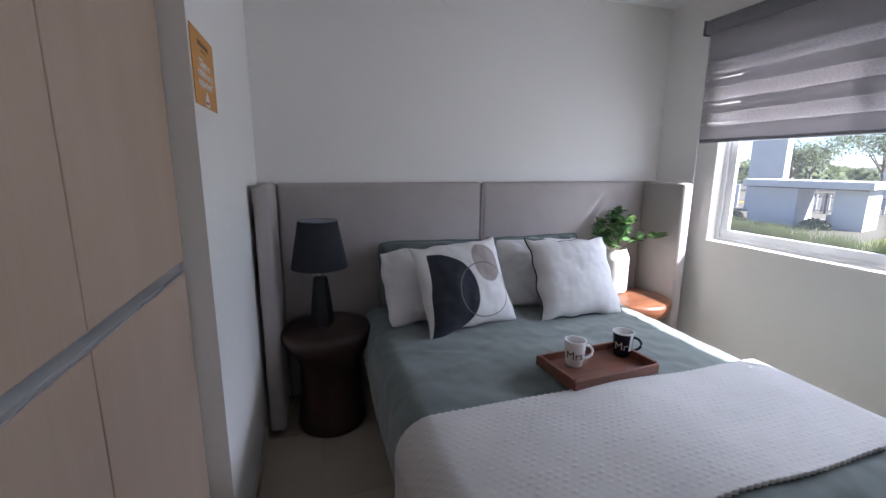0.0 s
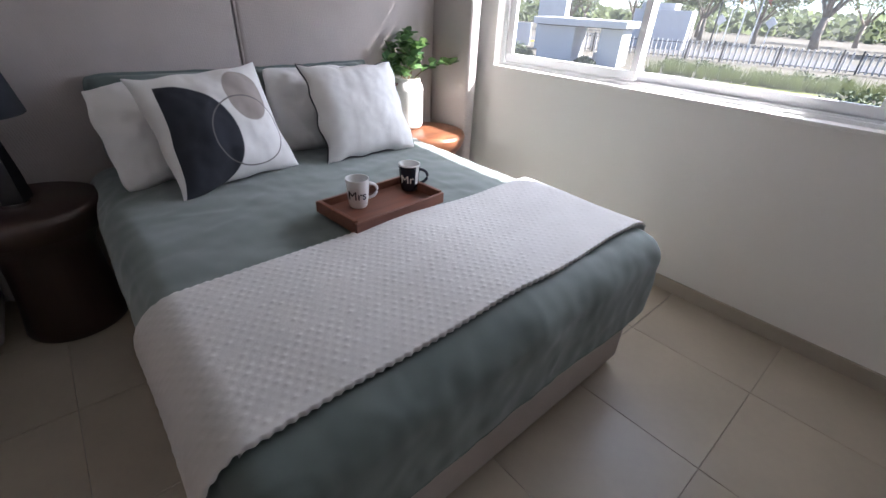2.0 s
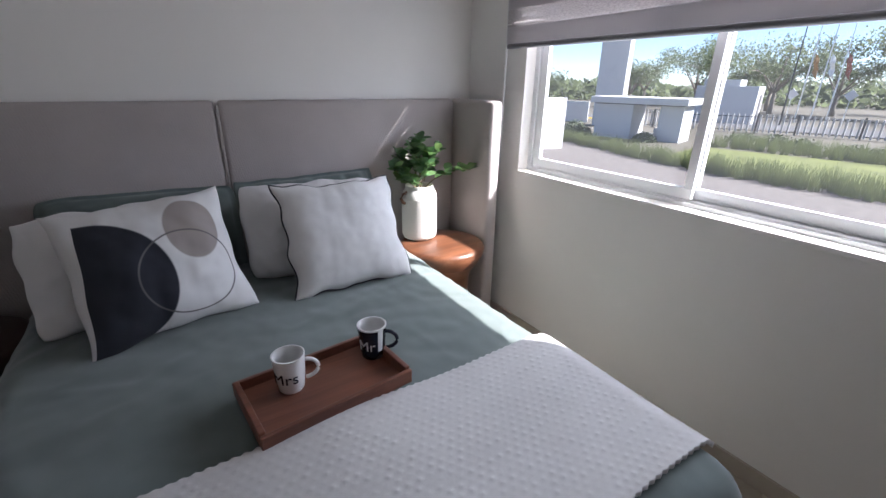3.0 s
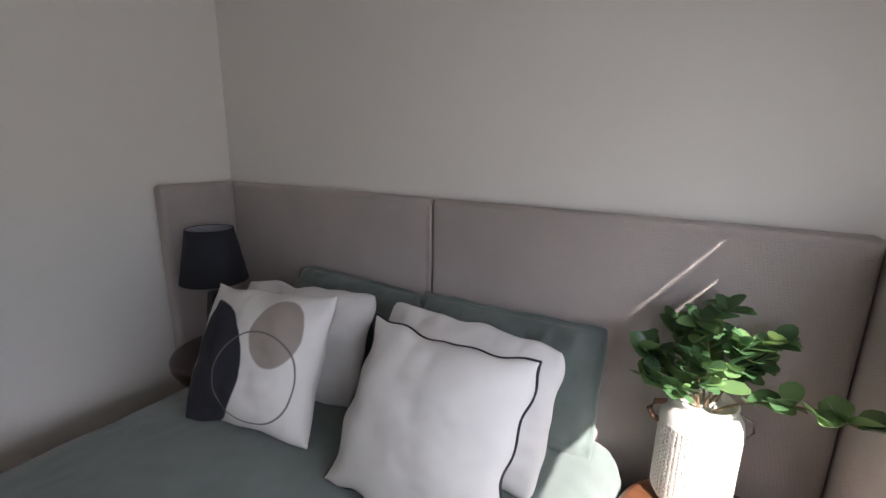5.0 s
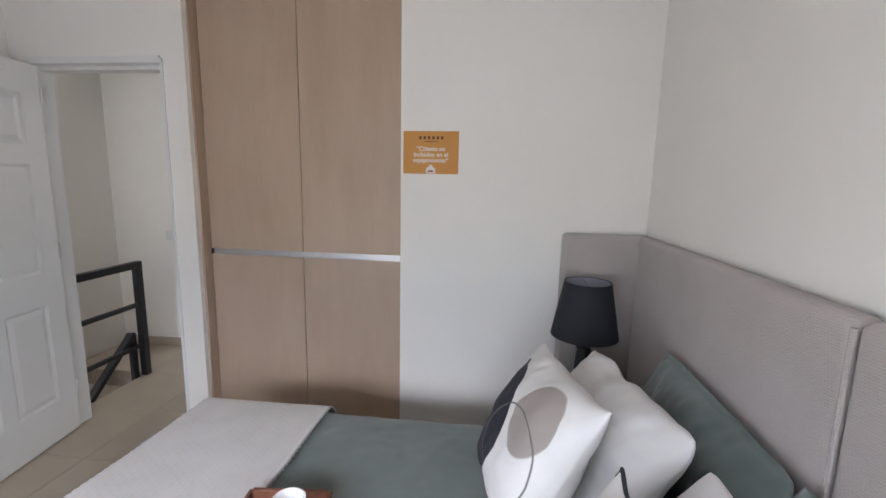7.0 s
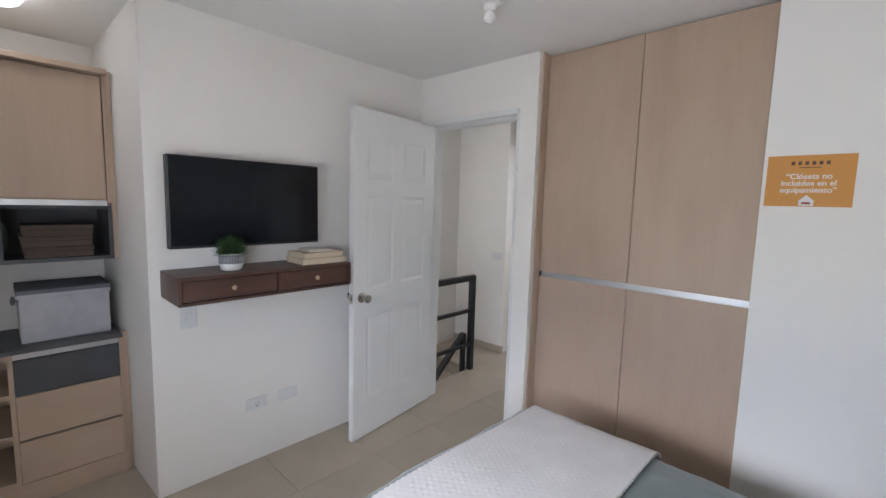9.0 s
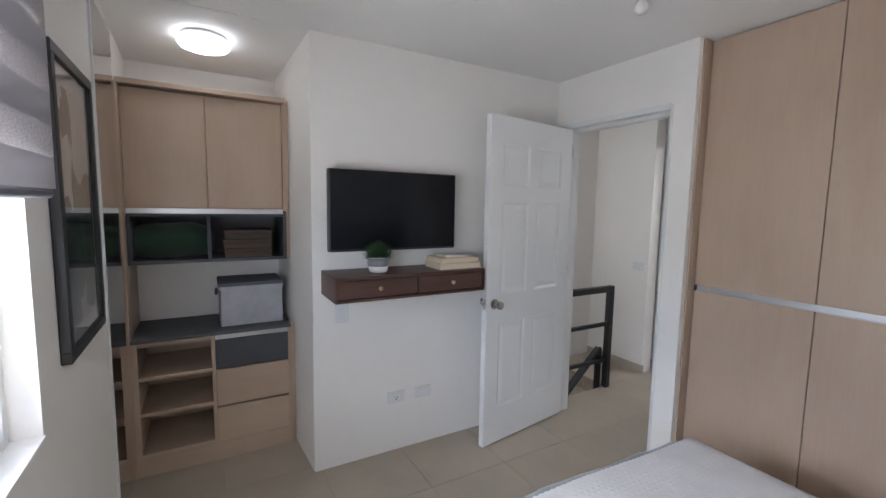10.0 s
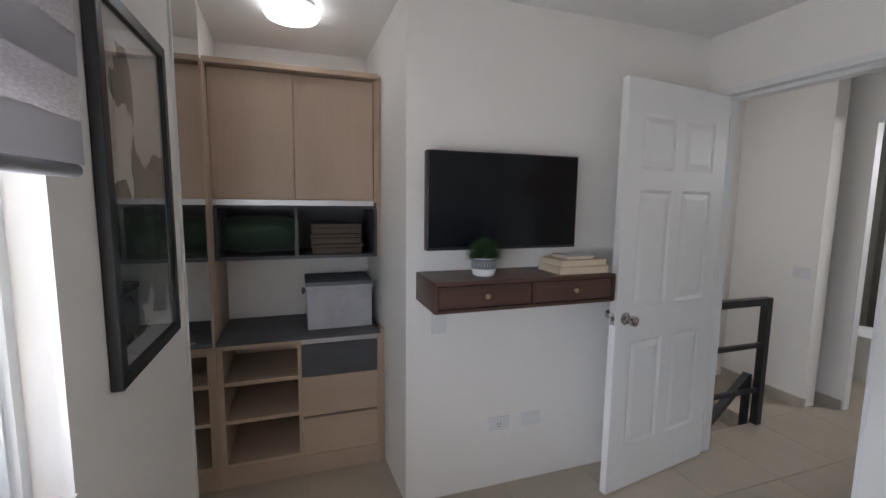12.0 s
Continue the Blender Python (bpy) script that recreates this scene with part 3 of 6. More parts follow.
part("end_cap", cuboid(CX - 0.009, CX + 0.003, -2.382, -2.372, 1.108, 1.139), BLACK_PLASTIC, clo, "dark plastic end cap")
part("plinth", cuboid(CX - 0.06, CX - 0.03, -2.38, -1.28, 0, 0.062), OAK_H, clo)
part("side_strip", cuboid(CX - 0.022, 0.0, -2.3945, -2.3835, 0, CEIL - 0.004), OAK, clo)

# ---- open room door ----
door = thing("door_1", 0.02, -3.268, 0.0, "white six-panel door, standing open against the south wall", "door", kind="structure")
dang = math.degrees(math.atan2(-3.146 + 3.268, 0.82 - 0.02))
DM = pose(0.02, -3.268, 0.012, 0, 0, dang)
DW, DH, DT = 0.81, 2.10, 0.038


def door_leaf():
    """A moulded leaf: stiles and rails stand proud of six sunk, raised-centre panels. The front is the +y side."""
    bm = bmesh.new()
    box(bm, 0, DW, -DT, -0.007, 0, DH)
    xs = (0, 0.115, 0.365, 0.445, 0.695, DW)
    zs = (0, 0.235, 0.805, 0.985, 1.575, 1.675, 1.945, DH)
    for i in range(5):
        for j in range(7):
            if not (i in (1, 3) and j in (1, 3, 5)):
                box(bm, xs[i], xs[i + 1], -0.007, 0, zs[j], zs[j + 1])
    bm.transform(DM)
    return bm


leaf = part("door_leaf", door_leaf(), DOOR_WHITE, door)
for px in (0.115, 0.445):
    for z0, z1 in ((0.235, 0.805), (0.985, 1.575), (1.675, 1.945)):
        bm = bmesh.new()
        a = [bm.verts.new(c) for c in ((px, -0.001, z0), (px + 0.25, -0.001, z0), (px + 0.25, -0.001, z1), (px, -0.001, z1))]
        g = [bm.verts.new(c) for c in ((px + 0.016, -0.0068, z0 + 0.016), (px + 0.234, -0.0068, z0 + 0.016), (px + 0.234, -0.0068, z1 - 0.016), (px + 0.016, -0.0068, z1 - 0.016))]
        h = [bm.verts.new(c) for c in ((px + 0.045, -0.0015, z0 + 0.045), (px + 0.205, -0.0015, z0 + 0.045), (px + 0.205, -0.0015, z1 - 0.045), (px + 0.045, -0.0015, z1 - 0.045))]
        for lo, hi in ((a, g), (g, h)):
            for i in range(4):
                bm.faces.new((lo[i], lo[(i + 1) % 4], hi[(i + 1) % 4], hi[i]))
        bm.faces.new(h)
        bm.transform(DM)
        part("raised_panel", bm, DOOR_WHITE, door)
for side, name in ((1, "door_knob"), (-1, "door_knob")):
    m = DM @ pose(DW - 0.065, 0 if side > 0 else -DT, 0.935, -90 * side, 0, 0)
    kn = part(name, lathe([(0.0, 0.0), (0.030, 0.0), (0.032, 0.006), (0.013, 0.011), (0.012, 0.030), (0.022, 0.036), (0.027, 0.050), (0.025, 0.064), (0.012, 0.070), (0.0, 0.070)], 28, m), CHROME, door, "satin nickel round knob", 50)
part("latch_plate", cuboid(DW - 0.0005, DW + 0.002, -DT + 0.006, -0.006, 0.905, 0.965, m=DM), CHROME, door, "nickel latch plate")
part("latch_bolt", cuboid(DW + 0.001, DW + 0.014, -DT + 0.012, -0.014, 0.925, 0.945, 0.002, 1, DM), CHROME, door)
for hz in (0.2, 1.05, 1.9):
    part("hinge", tube([DM @ Vector((-0.006, 0.004, hz)), DM @ Vector((-0.006, 0.004, hz + 0.09))], 0.006, 8), DOOR_WHITE, door)

# ---- landing things ----
rail = thing("stair_railing", -0.7, -3.42, 0, "black painted square-tube steel stair railing", "railing")
part("post", cuboid(-0.720, -0.670, -3.470, -3.420, 0.0, 0.90, 0.003, 1), BLACK_STEEL, rail)
part("top_rail", cuboid(-0.670, -0.10, -3.470, -3.420, 0.85, 0.90, 0.003, 1), BLACK_STEEL, rail)
part("middle_rail", cuboid(-0.670, -0.10, -3.458, -3.432, 0.555, 0.585), BLACK_STEEL, rail)
part("lower_rail", cuboid(-0.670, -0.10, -3.458, -3.432, 0.235, 0.262), BLACK_STEEL, rail)
part("stub_post", cuboid(-0.662, -0.612, -3.505, -3.472, -0.16, 0.35, 0.003, 1), BLACK_STEEL, rail)
part("sloping_rail", bar((-0.64, -3.489, 0.345), (0.26, -3.489, -0.45), 0.05, 0.034), BLACK_STEEL, rail)
toi = thing("toilet", -2.45, -3.70, 0, "white ceramic toilet in the bathroom", "toilet")
TM = pose(-2.42, -3.66, 0, 0, 0, 0)
part("bowl", lathe([(0.12, 0), (0.13, 0.02), (0.11, 0.14), (0.16, 0.30), (0.20, 0.38), (0.20, 0.40), (0.0, 0.40)], 32, TM @ Matrix.Diagonal((1, 1.25, 1, 1))), CERAMIC, toi, "", 50)
part("seat_lid", lathe([(0.0, 0.401), (0.205, 0.401), (0.21, 0.415), (0.19, 0.43), (0.0, 0.435)], 32, TM @ Matrix.Diagonal((1, 1.25, 1, 1))), WHITE_PLASTIC, toi, "", 50)
part("cistern", cuboid(-2.62, -2.22, -4.085, -3.90, 0.38, 0.76, 0.02, 3), CERAMIC, toi)

# ---- fitted desk and cupboards in the niche ----
NX0, NX1 = 1.872, 2.718
up = thing("wall_cupboard", 2.3, -4.08, 1.2, "light oak two-door wall cupboard over a charcoal open shelf", "cupboard")
UY = -3.89
part("body", cuboid(NX0 + 0.02, NX1 - 0.014, -4.268, UY - 0.022, 1.515, 2.165), OAK_H, up)
part("cornice_board", cuboid(NX0, NX1 - 0.004, -4.268, UY + 0.045, 2.168, 2.195, 0.002, 1), OAK_H, up)
part("side_panel", cuboid(NX0, NX0 + 0.018, -4.268, UY + 0.003, 1.505, 2.167), OAK, up)
part("cupboard_door", cuboid(NX0 + 0.022, 2.306, UY - 0.02, UY, 1.520, 2.160, 0.0015, 1), OAK, up)
part("cupboard_door", cuboid(2.310, NX1 - 0.014, UY - 0.02, UY, 1.520, 2.160, 0.0015, 1), OAK, up)
part("grip_rail", cuboid(NX0 + 0.020, NX1 - 0.014, UY - 0.022, UY + 0.004, 1.488, 1.516), ALU, up, "aluminium grip rail")
for nm, b in (("shelf_bottom", (NX0, NX1 - 0.013, -4.266, UY, 1.200, 1.218)), ("shelf_top", (NX0, NX1 - 0.013, -4.266, UY - 0.024, 1.470, 1.487)),
              ("shelf_back", (NX0, NX1 - 0.013, -4.268, -4.256, 1.218, 1.470)), ("shelf_end", (NX0, NX0 + 0.018, -4.256, UY, 1.218, 1.470)),
              ("shelf_end", (NX1 - 0.031, NX1 - 0.013, -4.256, UY, 1.218, 1.470)), ("divider", (2.298, 2.316, -4.256, UY - 0.004, 1.218, 1.470))):
    part(nm, cuboid(*b), DARK_LAM, up, "charcoal laminate")
desk = thing("fitted_desk", 2.3, -4.03, 0, "light oak desk unit with open shelves, drawers and a charcoal top", "desk")
DY = -3.805
part("desk_top", cuboid(NX0, NX1 - 0.0125, -4.268, DY + 0.012, 0.776, 0.795, 0.0015, 1), DARK_LAM, desk, "charcoal laminate top")
part("tall_side_panel", cuboid(NX1 - 0.012, NX1, -4.268, DY + 0.004, 0.0, 2.167), OAK, desk)
part("divider", cuboid(2.300, 2.318, -4.25, DY, 0.11, 0.776), OAK, desk)
part("end_panel", cuboid(NX0, NX0 + 0.016, -4.25, DY, 0.0, 0.776), OAK, desk)
part("left_panel", cuboid(NX1 - 0.040, NX1 - 0.0125, -4.25, DY, 0.11, 0.776), OAK, desk)
part("back_panel", cuboid(NX0, NX1 - 0.0125, -4.266, -4.252, 0.11, 0.776), OAK_H, desk)
part("plinth", cuboid(NX0, NX1 - 0.0125, DY - 0.018, DY - 0.003, 0.0, 0.110), OAK_H, desk)
part("front_edge", cuboid(2.318, NX1 - 0.042, DY - 0.02, DY, 0.752, 0.775), OAK_H, desk)
for sz in (0.112, 0.352, 0.558):
    part("shelf", cuboid(2.318, NX1 - 0.042, -4.25, DY - 0.004, sz, sz + 0.020), OAK_H, desk)
part("drawer_front", cuboid(NX0 + 0.018, 2.298, DY - 0.02, DY, 0.565, 0.742, 0.0015, 1), DARK_LAM, desk, "charcoal drawer front")
part("drawer_front", cuboid(NX0 + 0.018, 2.298, DY - 0.02, DY, 0.338, 0.560, 0.0015, 1), OAK_H, desk)
part("drawer_front", cuboid(NX0 + 0.018, 2.298, DY - 0.02, DY, 0.114, 0.326, 0.0015, 1), OAK_H, desk)
part("grip_rail", cuboid(NX0 + 0.018, 2.298, DY - 0.02, DY + 0.003, 0.748, 0.774), ALU, desk, "aluminium grip rail")
part("drawer_box", cuboid(NX0 + 0.02, 2.296, -4.24, DY - 0.024, 0.114, 0.742), DARK_LAM, desk)
part("filler_strip", prism([(1.846, -3.825), (1.848, -3.865), (1.871, -3.865), (1.871, -3.825)], 0.0, 0.795), OAK, desk)
part("filler_strip", prism([(1.850, -3.90), (1.852, -3.94), (1.871, -3.94), (1.871, -3.90)], 1.20, 2.195), OAK, up)
MIRROR = bpy.data.materials.new("mirror_silver")
MIRROR.use_nodes = True
MIRROR.node_tree.nodes["Principled BSDF"].inputs["Base Color"].default_value = (0.82, 0.84, 0.84, 1)
MIRROR.node_tree.nodes["Principled BSDF"].inputs["Metallic"].default_value = 1
MIRROR.node_tree.nodes["Principled BSDF"].inputs["Roughness"].default_value = 0.02
mir = thing("wall_mirror", EAST, -3.55, 0.02, "tall frameless mirror fixed beside the desk niche", "mirror")
part("mirror_glass", cuboid(EAST - 0.007, EAST - 0.001, -3.792, -3.325, 0.02, 2.40), MIRROR, mir)
part("edge_trim", cuboid(EAST - 0.010, EAST - 0.001, -3.323, -3.312, 0.02, 2.40), WHITE_FRAME, mir)

# storage box
sb = thing("storage_box", 2.085, -3.99, 0.795, "pale grey felt storage box with a dark lid on the desk", "storage box")
part("box_body", cuboid(1.905, 2.262, -4.19, -3.888, 0.796, 1.028, 0.008, 2), GREY_FELT, sb)
part("lid", cuboid(1.898, 2.269, -4.198, -3.880, 1.029, 1.066, 0.006, 2), GREY_DARK_FELT, sb, "dark grey lid")
part("lid_trim", cuboid(1.900, 2.267, -3.8798, -3.876, 1.025, 1.045), GREY_FELT, sb, "pale lid border")
part("side_handle", tube([(2.272 + 0.010 * math.sin(a), -4.03 + 0.03 * math.cos(a), 0.995 + 0.02 * math.sin(a * 2)) for a in (0, 0.8, 1.57, 2.3, 3.14)], 0.008, 8), GREY_DARK_FELT, sb)
# stacked wooden boxes on the charcoal shelf
for i in range(3):
    b = thing("wooden_box", 2.09, -4.04, 1.2185 + 0.056 * i, "flat brown wooden box in a stack on the charcoal shelf", "box", "stacked boxes")
    dx = 0.006 * (i % 2)
    part("box_body", cuboid(1.955 + dx, 2.225 + dx, -4.15, -3.93, 1.2187 + 0.056 * i, 1.252 + 0.056 * i, 0.002, 1), BOX_WOOD, b)
    part("lid", cuboid(1.951 + dx, 2.229 + dx, -4.154, -3.926, 1.2525 + 0.056 * i, 1.2740 + 0.056 * i, 0.002, 1), BOX_WOOD, b)

# ---- ceiling lamps ----
cl = thing("ceiling_lamp", 2.30, -3.74, 2.40, "round white glowing flush ceiling lamp", "ceiling lamp")
part("lamp_base", lathe([(0.0, 0.0), (0.115, 0.0), (0.115, -0.012), (0.0, -0.012)], 40, pose(2.30, -3.74, NICHE_CEIL)), WHITE_PLASTIC, cl, "", 40)
part("diffuser", lathe([(0.0, -0.068), (0.09, -0.065), (0.117, -0.055), (0.128, -0.038), (0.124, -0.020), (0.114, -0.0125), (0.0, -0.0125)], 48, pose(2.30, -3.74, NICHE_CEIL)), glow("lamp_glow", (1.0, 0.98, 0.95), 0.7), cl, "glowing opal diffuser", 60)
dl = thing("bulb_holder", 0.71, -2.25, 2.40, "unlit clear bulb in a ceiling holder", "ceiling lamp")
part("holder", lathe([(0.0, 0.0), (0.055, 0.0), (0.055, -0.010), (0.028, -0.020), (0.024, -0.042), (0.0, -0.042)], 28, pose(0.71, -2.25, CEIL)), WHITE_PLASTIC, dl, "", 40)
part("bulb", lathe([(0.0, -0.095), (0.018, -0.091), (0.029, -0.075), (0.027, -0.058), (0.018, -0.0425), (0.0, -0.0425)], 24, pose(0.71, -2.25, CEIL)), CERAMIC, dl, "", 60)

# ---- bed ----
bed = thing("bed", 1.31, -1.08, 0, "double bed with a beige upholstered base", "bed")
part("base", cuboid(0.60, 2.005, -2.035, -0.125, 0.035, 0.30, 0.02, 3), BASE_FABRIC, bed, "beige upholstered box base", 40)
part("mattress", cuboid(0.60, 2.02, -2.02, -0.14, 0.302, 0.54, 0.04, 3), WHITE_COTTON, bed, "", 40)
for lx, ly in ((0.66, -1.97), (1.94, -1.97), (0.66, -0.2), (1.94, -0.2)):
    part("leg", lathe([(0.022, 0), (0.026, 0.036)], 16, pose(lx, ly, 0)), BLACK_PLASTIC, bed)
part("label_tag", cuboid(1.995, 2.036, -2.024, -2.021, 0.190, 0.232), BLACK_PLASTIC, bed, "small black cloth tag")

hb = thing("headboard", 1.32, -0.09, 0, "tall taupe upholstered headboard with two panels and side wings", "headboard")
part("panel", cuboid(0.105, 1.316, -0.115, NORTH - 0.002, 0.02, 1.31, 0.022, 4), FABRIC, hb, "", 50)
part("panel", cuboid(1.324, 2.562, -0.115, NORTH - 0.002, 0.02, 1.31, 0.022, 4), FABRIC, hb, "", 50)
part("wing", cuboid(0.022, 0.100, -0.455, NORTH - 0.002, 0.02, 1.31, 0.024, 4), FABRIC, hb, "", 50)
part("wing", cuboid(2.567, 2.648, -0.455, NORTH - 0.002, 0.02, 1.31, 0.024, 4), FABRIC, hb, "", 50)
part("seam_piping", tube([(1.320, -0.112, 0.3), (1.320, -0.114, 1.29)], 0.006, 8), FABRIC, hb)

DX0, DX1, DY0, DY1, DZ0, DZ1, DR = 0.532, 2.085, -2.075, -0.135, 0.30, 0.605, 0.105


def sag(x):
    """The bedding sinks a little towards its west edge."""
    return Vector((0, 0, -0.022 * max(0.0, 1 - (x - DX0) / 0.75)))


def duvet_mesh():
    """A rounded cushion-like cover: top and hanging sides, with soft folds."""
    bm = bmesh.new()
    nx, ny, nz = 130, 160, 24
    grid = {}

    def put(i, j, k):
        key = (i, j, k)
        if key not in grid:
            p = Vector((DX0 + (DX1 - DX0) * i / nx, DY0 + (DY1 - DY0) * j / ny, DZ0 + (DZ1 - DZ0) * k / nz))
            q = Vector((min(max(p.x, DX0 + DR), DX1 - DR), min(max(p.y, DY0 + DR), DY1 - DR), min(p.z, DZ1 - DR)))
            d = p - q
            if d.length > 1e-6:
                n = d.normalized()
                p = q + n * DR
            else:
                n = Vector((0, 0, 1))
            side = 1 - max(0.0, n.z)
            w = noise.noise(Vector((p.x * 2.2, p.y * 2.0, p.z * 2.0))) * 0.012
            w += noise.noise(Vector((p.x * 7 + 3, p.y * 3.5, p.z * 4))) * (0.004 + 0.002 * side)
            w += abs(noise.noise(Vector((p.x * 5 + p.y * 4, p.y * 7, p.z * 9 + 5)))) * 0.006
            w += side * 0.012 * (0.4 - k / nz) * noise.noise(Vector((p.x * 3, p.y * 3, 7)))
            q = Vector((p.x * 4 + 2, p.y * 4, p.z * 4))
            warp = Vector((noise.noise(q), noise.noise(q + Vector((9, 0, 0))), 0)) * 0.8
            ridge = 1 - abs(noise.noise(Vector((p.x * 6.5, p.y * 5.0, p.z * 6.0)) + warp * 1.6))
            w += 0.0036 * max(0.0, ridge - 0.72) / 0.28 * (0.45 + 0.55 * abs(noise.noise(q * 0.5)) * 2)
            w += 0.0020 * noise.noise(Vector((p.x * 22, p.y * 17, p.z * 20)))
            w += 0.012 * max(0, n.z) * math.sin(math.pi * i / nx) ** 0.5
            grid[key] = bm.verts.new(p + n * w + sag(p.x) * (k / nz))
        return grid[key]

    for i in range(nx):
        for j in range(ny):
            bm.faces.new((put(i, j, nz), put(i + 1, j, nz), put(i + 1, j + 1, nz), put(i, j + 1, nz)))
    for k in range(nz):
        for j in range(ny):
            bm.faces.new((put(0, j, k), put(0, j, k + 1), put(0, j + 1, k + 1), put(0, j + 1, k)))
            bm.faces.new((put(nx, j, k), put(nx, j + 1, k), put(nx, j + 1, k + 1), put(nx, j, k + 1)))
        for i in range(nx):
            bm.faces.new((put(i, 0, k), put(i + 1, 0, k), put(i + 1, 0, k + 1), put(i, 0, k + 1)))
            bm.faces.new((put(i, ny, k), put(i, ny, k + 1), put(i + 1, ny, k + 1), put(i + 1, ny, k)))
    for i in range(nx):
        for j in range(ny):
            bm.faces.new((put(i, j, 0), put(i, j + 1, 0), put(i + 1, j + 1, 0), put(i + 1, j, 0)))
    bmesh.ops.recalc_face_normals(bm, faces=bm.faces[:])
    return bm


duvet = thing("duvet", 1.305, -1.1, DZ0, "sage green cotton duvet cover spread over the bed", "duvet")
part("cover", duvet_mesh(), SAGE, duvet, "", True)
hem = [(DX0 + 0.03, DY1 - 0.1, DZ0 + 0.004), (DX0 + 0.012, -1.1, DZ0 + 0.004), (DX0 + 0.015, DY0 + 0.13, DZ0 + 0.004), (DX0 + 0.045, DY0 + 0.05, DZ0 + 0.004), (DX0 + 0.13, DY0 + 0.015, DZ0 + 0.004),
       (1.3, DY0 + 0.010, DZ0 + 0.004), (DX1 - 0.13, DY0 + 0.015, DZ0 + 0.004), (DX1 - 0.045, DY0 + 0.05, DZ0 + 0.004), (DX1 - 0.015, DY0 + 0.13, DZ0 + 0.004), (DX1 - 0.012, -1.1, DZ0 + 0.004), (DX1 - 0.03, DY1 - 0.1, DZ0 + 0.004)]
part("hem", tube(hem, 0.007, 8), SAGE, duvet, "stitched hem", True)


def throw_point(s, y, lift):
    """A point of the throw: s runs from its hanging west hem over the bed to the east edge."""
    drop, r = 0.26 - DR, DR + 0.004
    arc = r * math.pi / 2
    top = (DX1 - DR) - (DX0 + DR)
    zc, xl, xr = DZ1 - DR, DX0 + DR, DX1 - DR
    if s < drop:
        p, n = Vector((xl - r, y, zc - (drop - s))), Vector((-1, 0, 0))
    elif s < drop + arc:
        a = (s - drop) / r
        n = Vector((-math.cos(a), 0, math.sin(a)))
        p = Vector((xl, y, zc)) + n * r
    elif s < drop + arc + top:
        p, n = Vector((xl + s - drop - arc, y, zc + r)), Vector((0, 0, 1))
    else:
        a = (s - drop - arc - top) / r
        n = Vector((math.sin(a), 0, math.cos(a)))
        p = Vector((xr, y, zc)) + n * r
    w = noise.noise(Vector((p.x * 2.2, p.y * 2.0, p.z * 2.0))) * 0.012
    return p + n * (lift + w + 0.012 * max(0, n.z)) + sag(p.x)


def throw_mesh():
    bm = bmesh.new()
    total = 0.26 - DR + DR * math.pi / 2 + (DX1 - DX0 - 2 * DR) + 0.10
    ns, nt = 700, 210
    rows = []
    for i in range(ns + 1):
        s = total * i / ns
        row = []
        for j in range(nt + 1):
            f = j / nt
            y0 = -1.435 + 0.012 * noise.noise(Vector((s * 3, 0, 2)))
            y1 = -1.975 + 0.012 * noise.noise(Vector((s * 3, 5, 2))) + 0.02 * min(1, max(0, (s - 1.2)))
            edge = 0.0025 * math.sin(s * 260)
            y = y0 + (y1 - y0) * f + (edge if j == 0 else -edge if j == nt else 0)
            v = (y + 1.4) / 0.019
            u = s / 0.026 + 0.5 * (round(v) % 2)
            du, dv = (u - round(u)) * 0.026, (v - round(v)) * 0.019
            b = math.exp(-((du / 0.0065) ** 2 + (dv / 0.0050) ** 2)) * (0.7 + 0.6 * noise.cell(Vector((round(u), round(v), 3))))
            row.append(bm.verts.new(throw_point(s, y, 0.017 + 0.0014 * b)))
        rows.append(row)
    for i in range(ns):
        for j in range(nt):
            bm.faces.new((rows[i][j], rows[i + 1][j], rows[i + 1][j + 1], rows[i][j + 1]))
    rim = [e for e in bm.edges if e.is_boundary]
    r = bmesh.ops.extrude_edge_only(bm, edges=rim)
    for v in r["geom"]:
        if isinstance(v, bmesh.types.BMVert):
            c = v.co
            v.co = c + Vector((0.010 if c.x < 0.6 else 0, 0, -0.012 if c.x >= 0.6 else 0))
    bmesh.ops.recalc_face_normals(bm, faces=bm.faces[:])
    return bm


throw = single("throw_blanket", throw_mesh(), THROW, "ivory textured knit throw laid across the foot of the bed", "blanket", smooth=True)


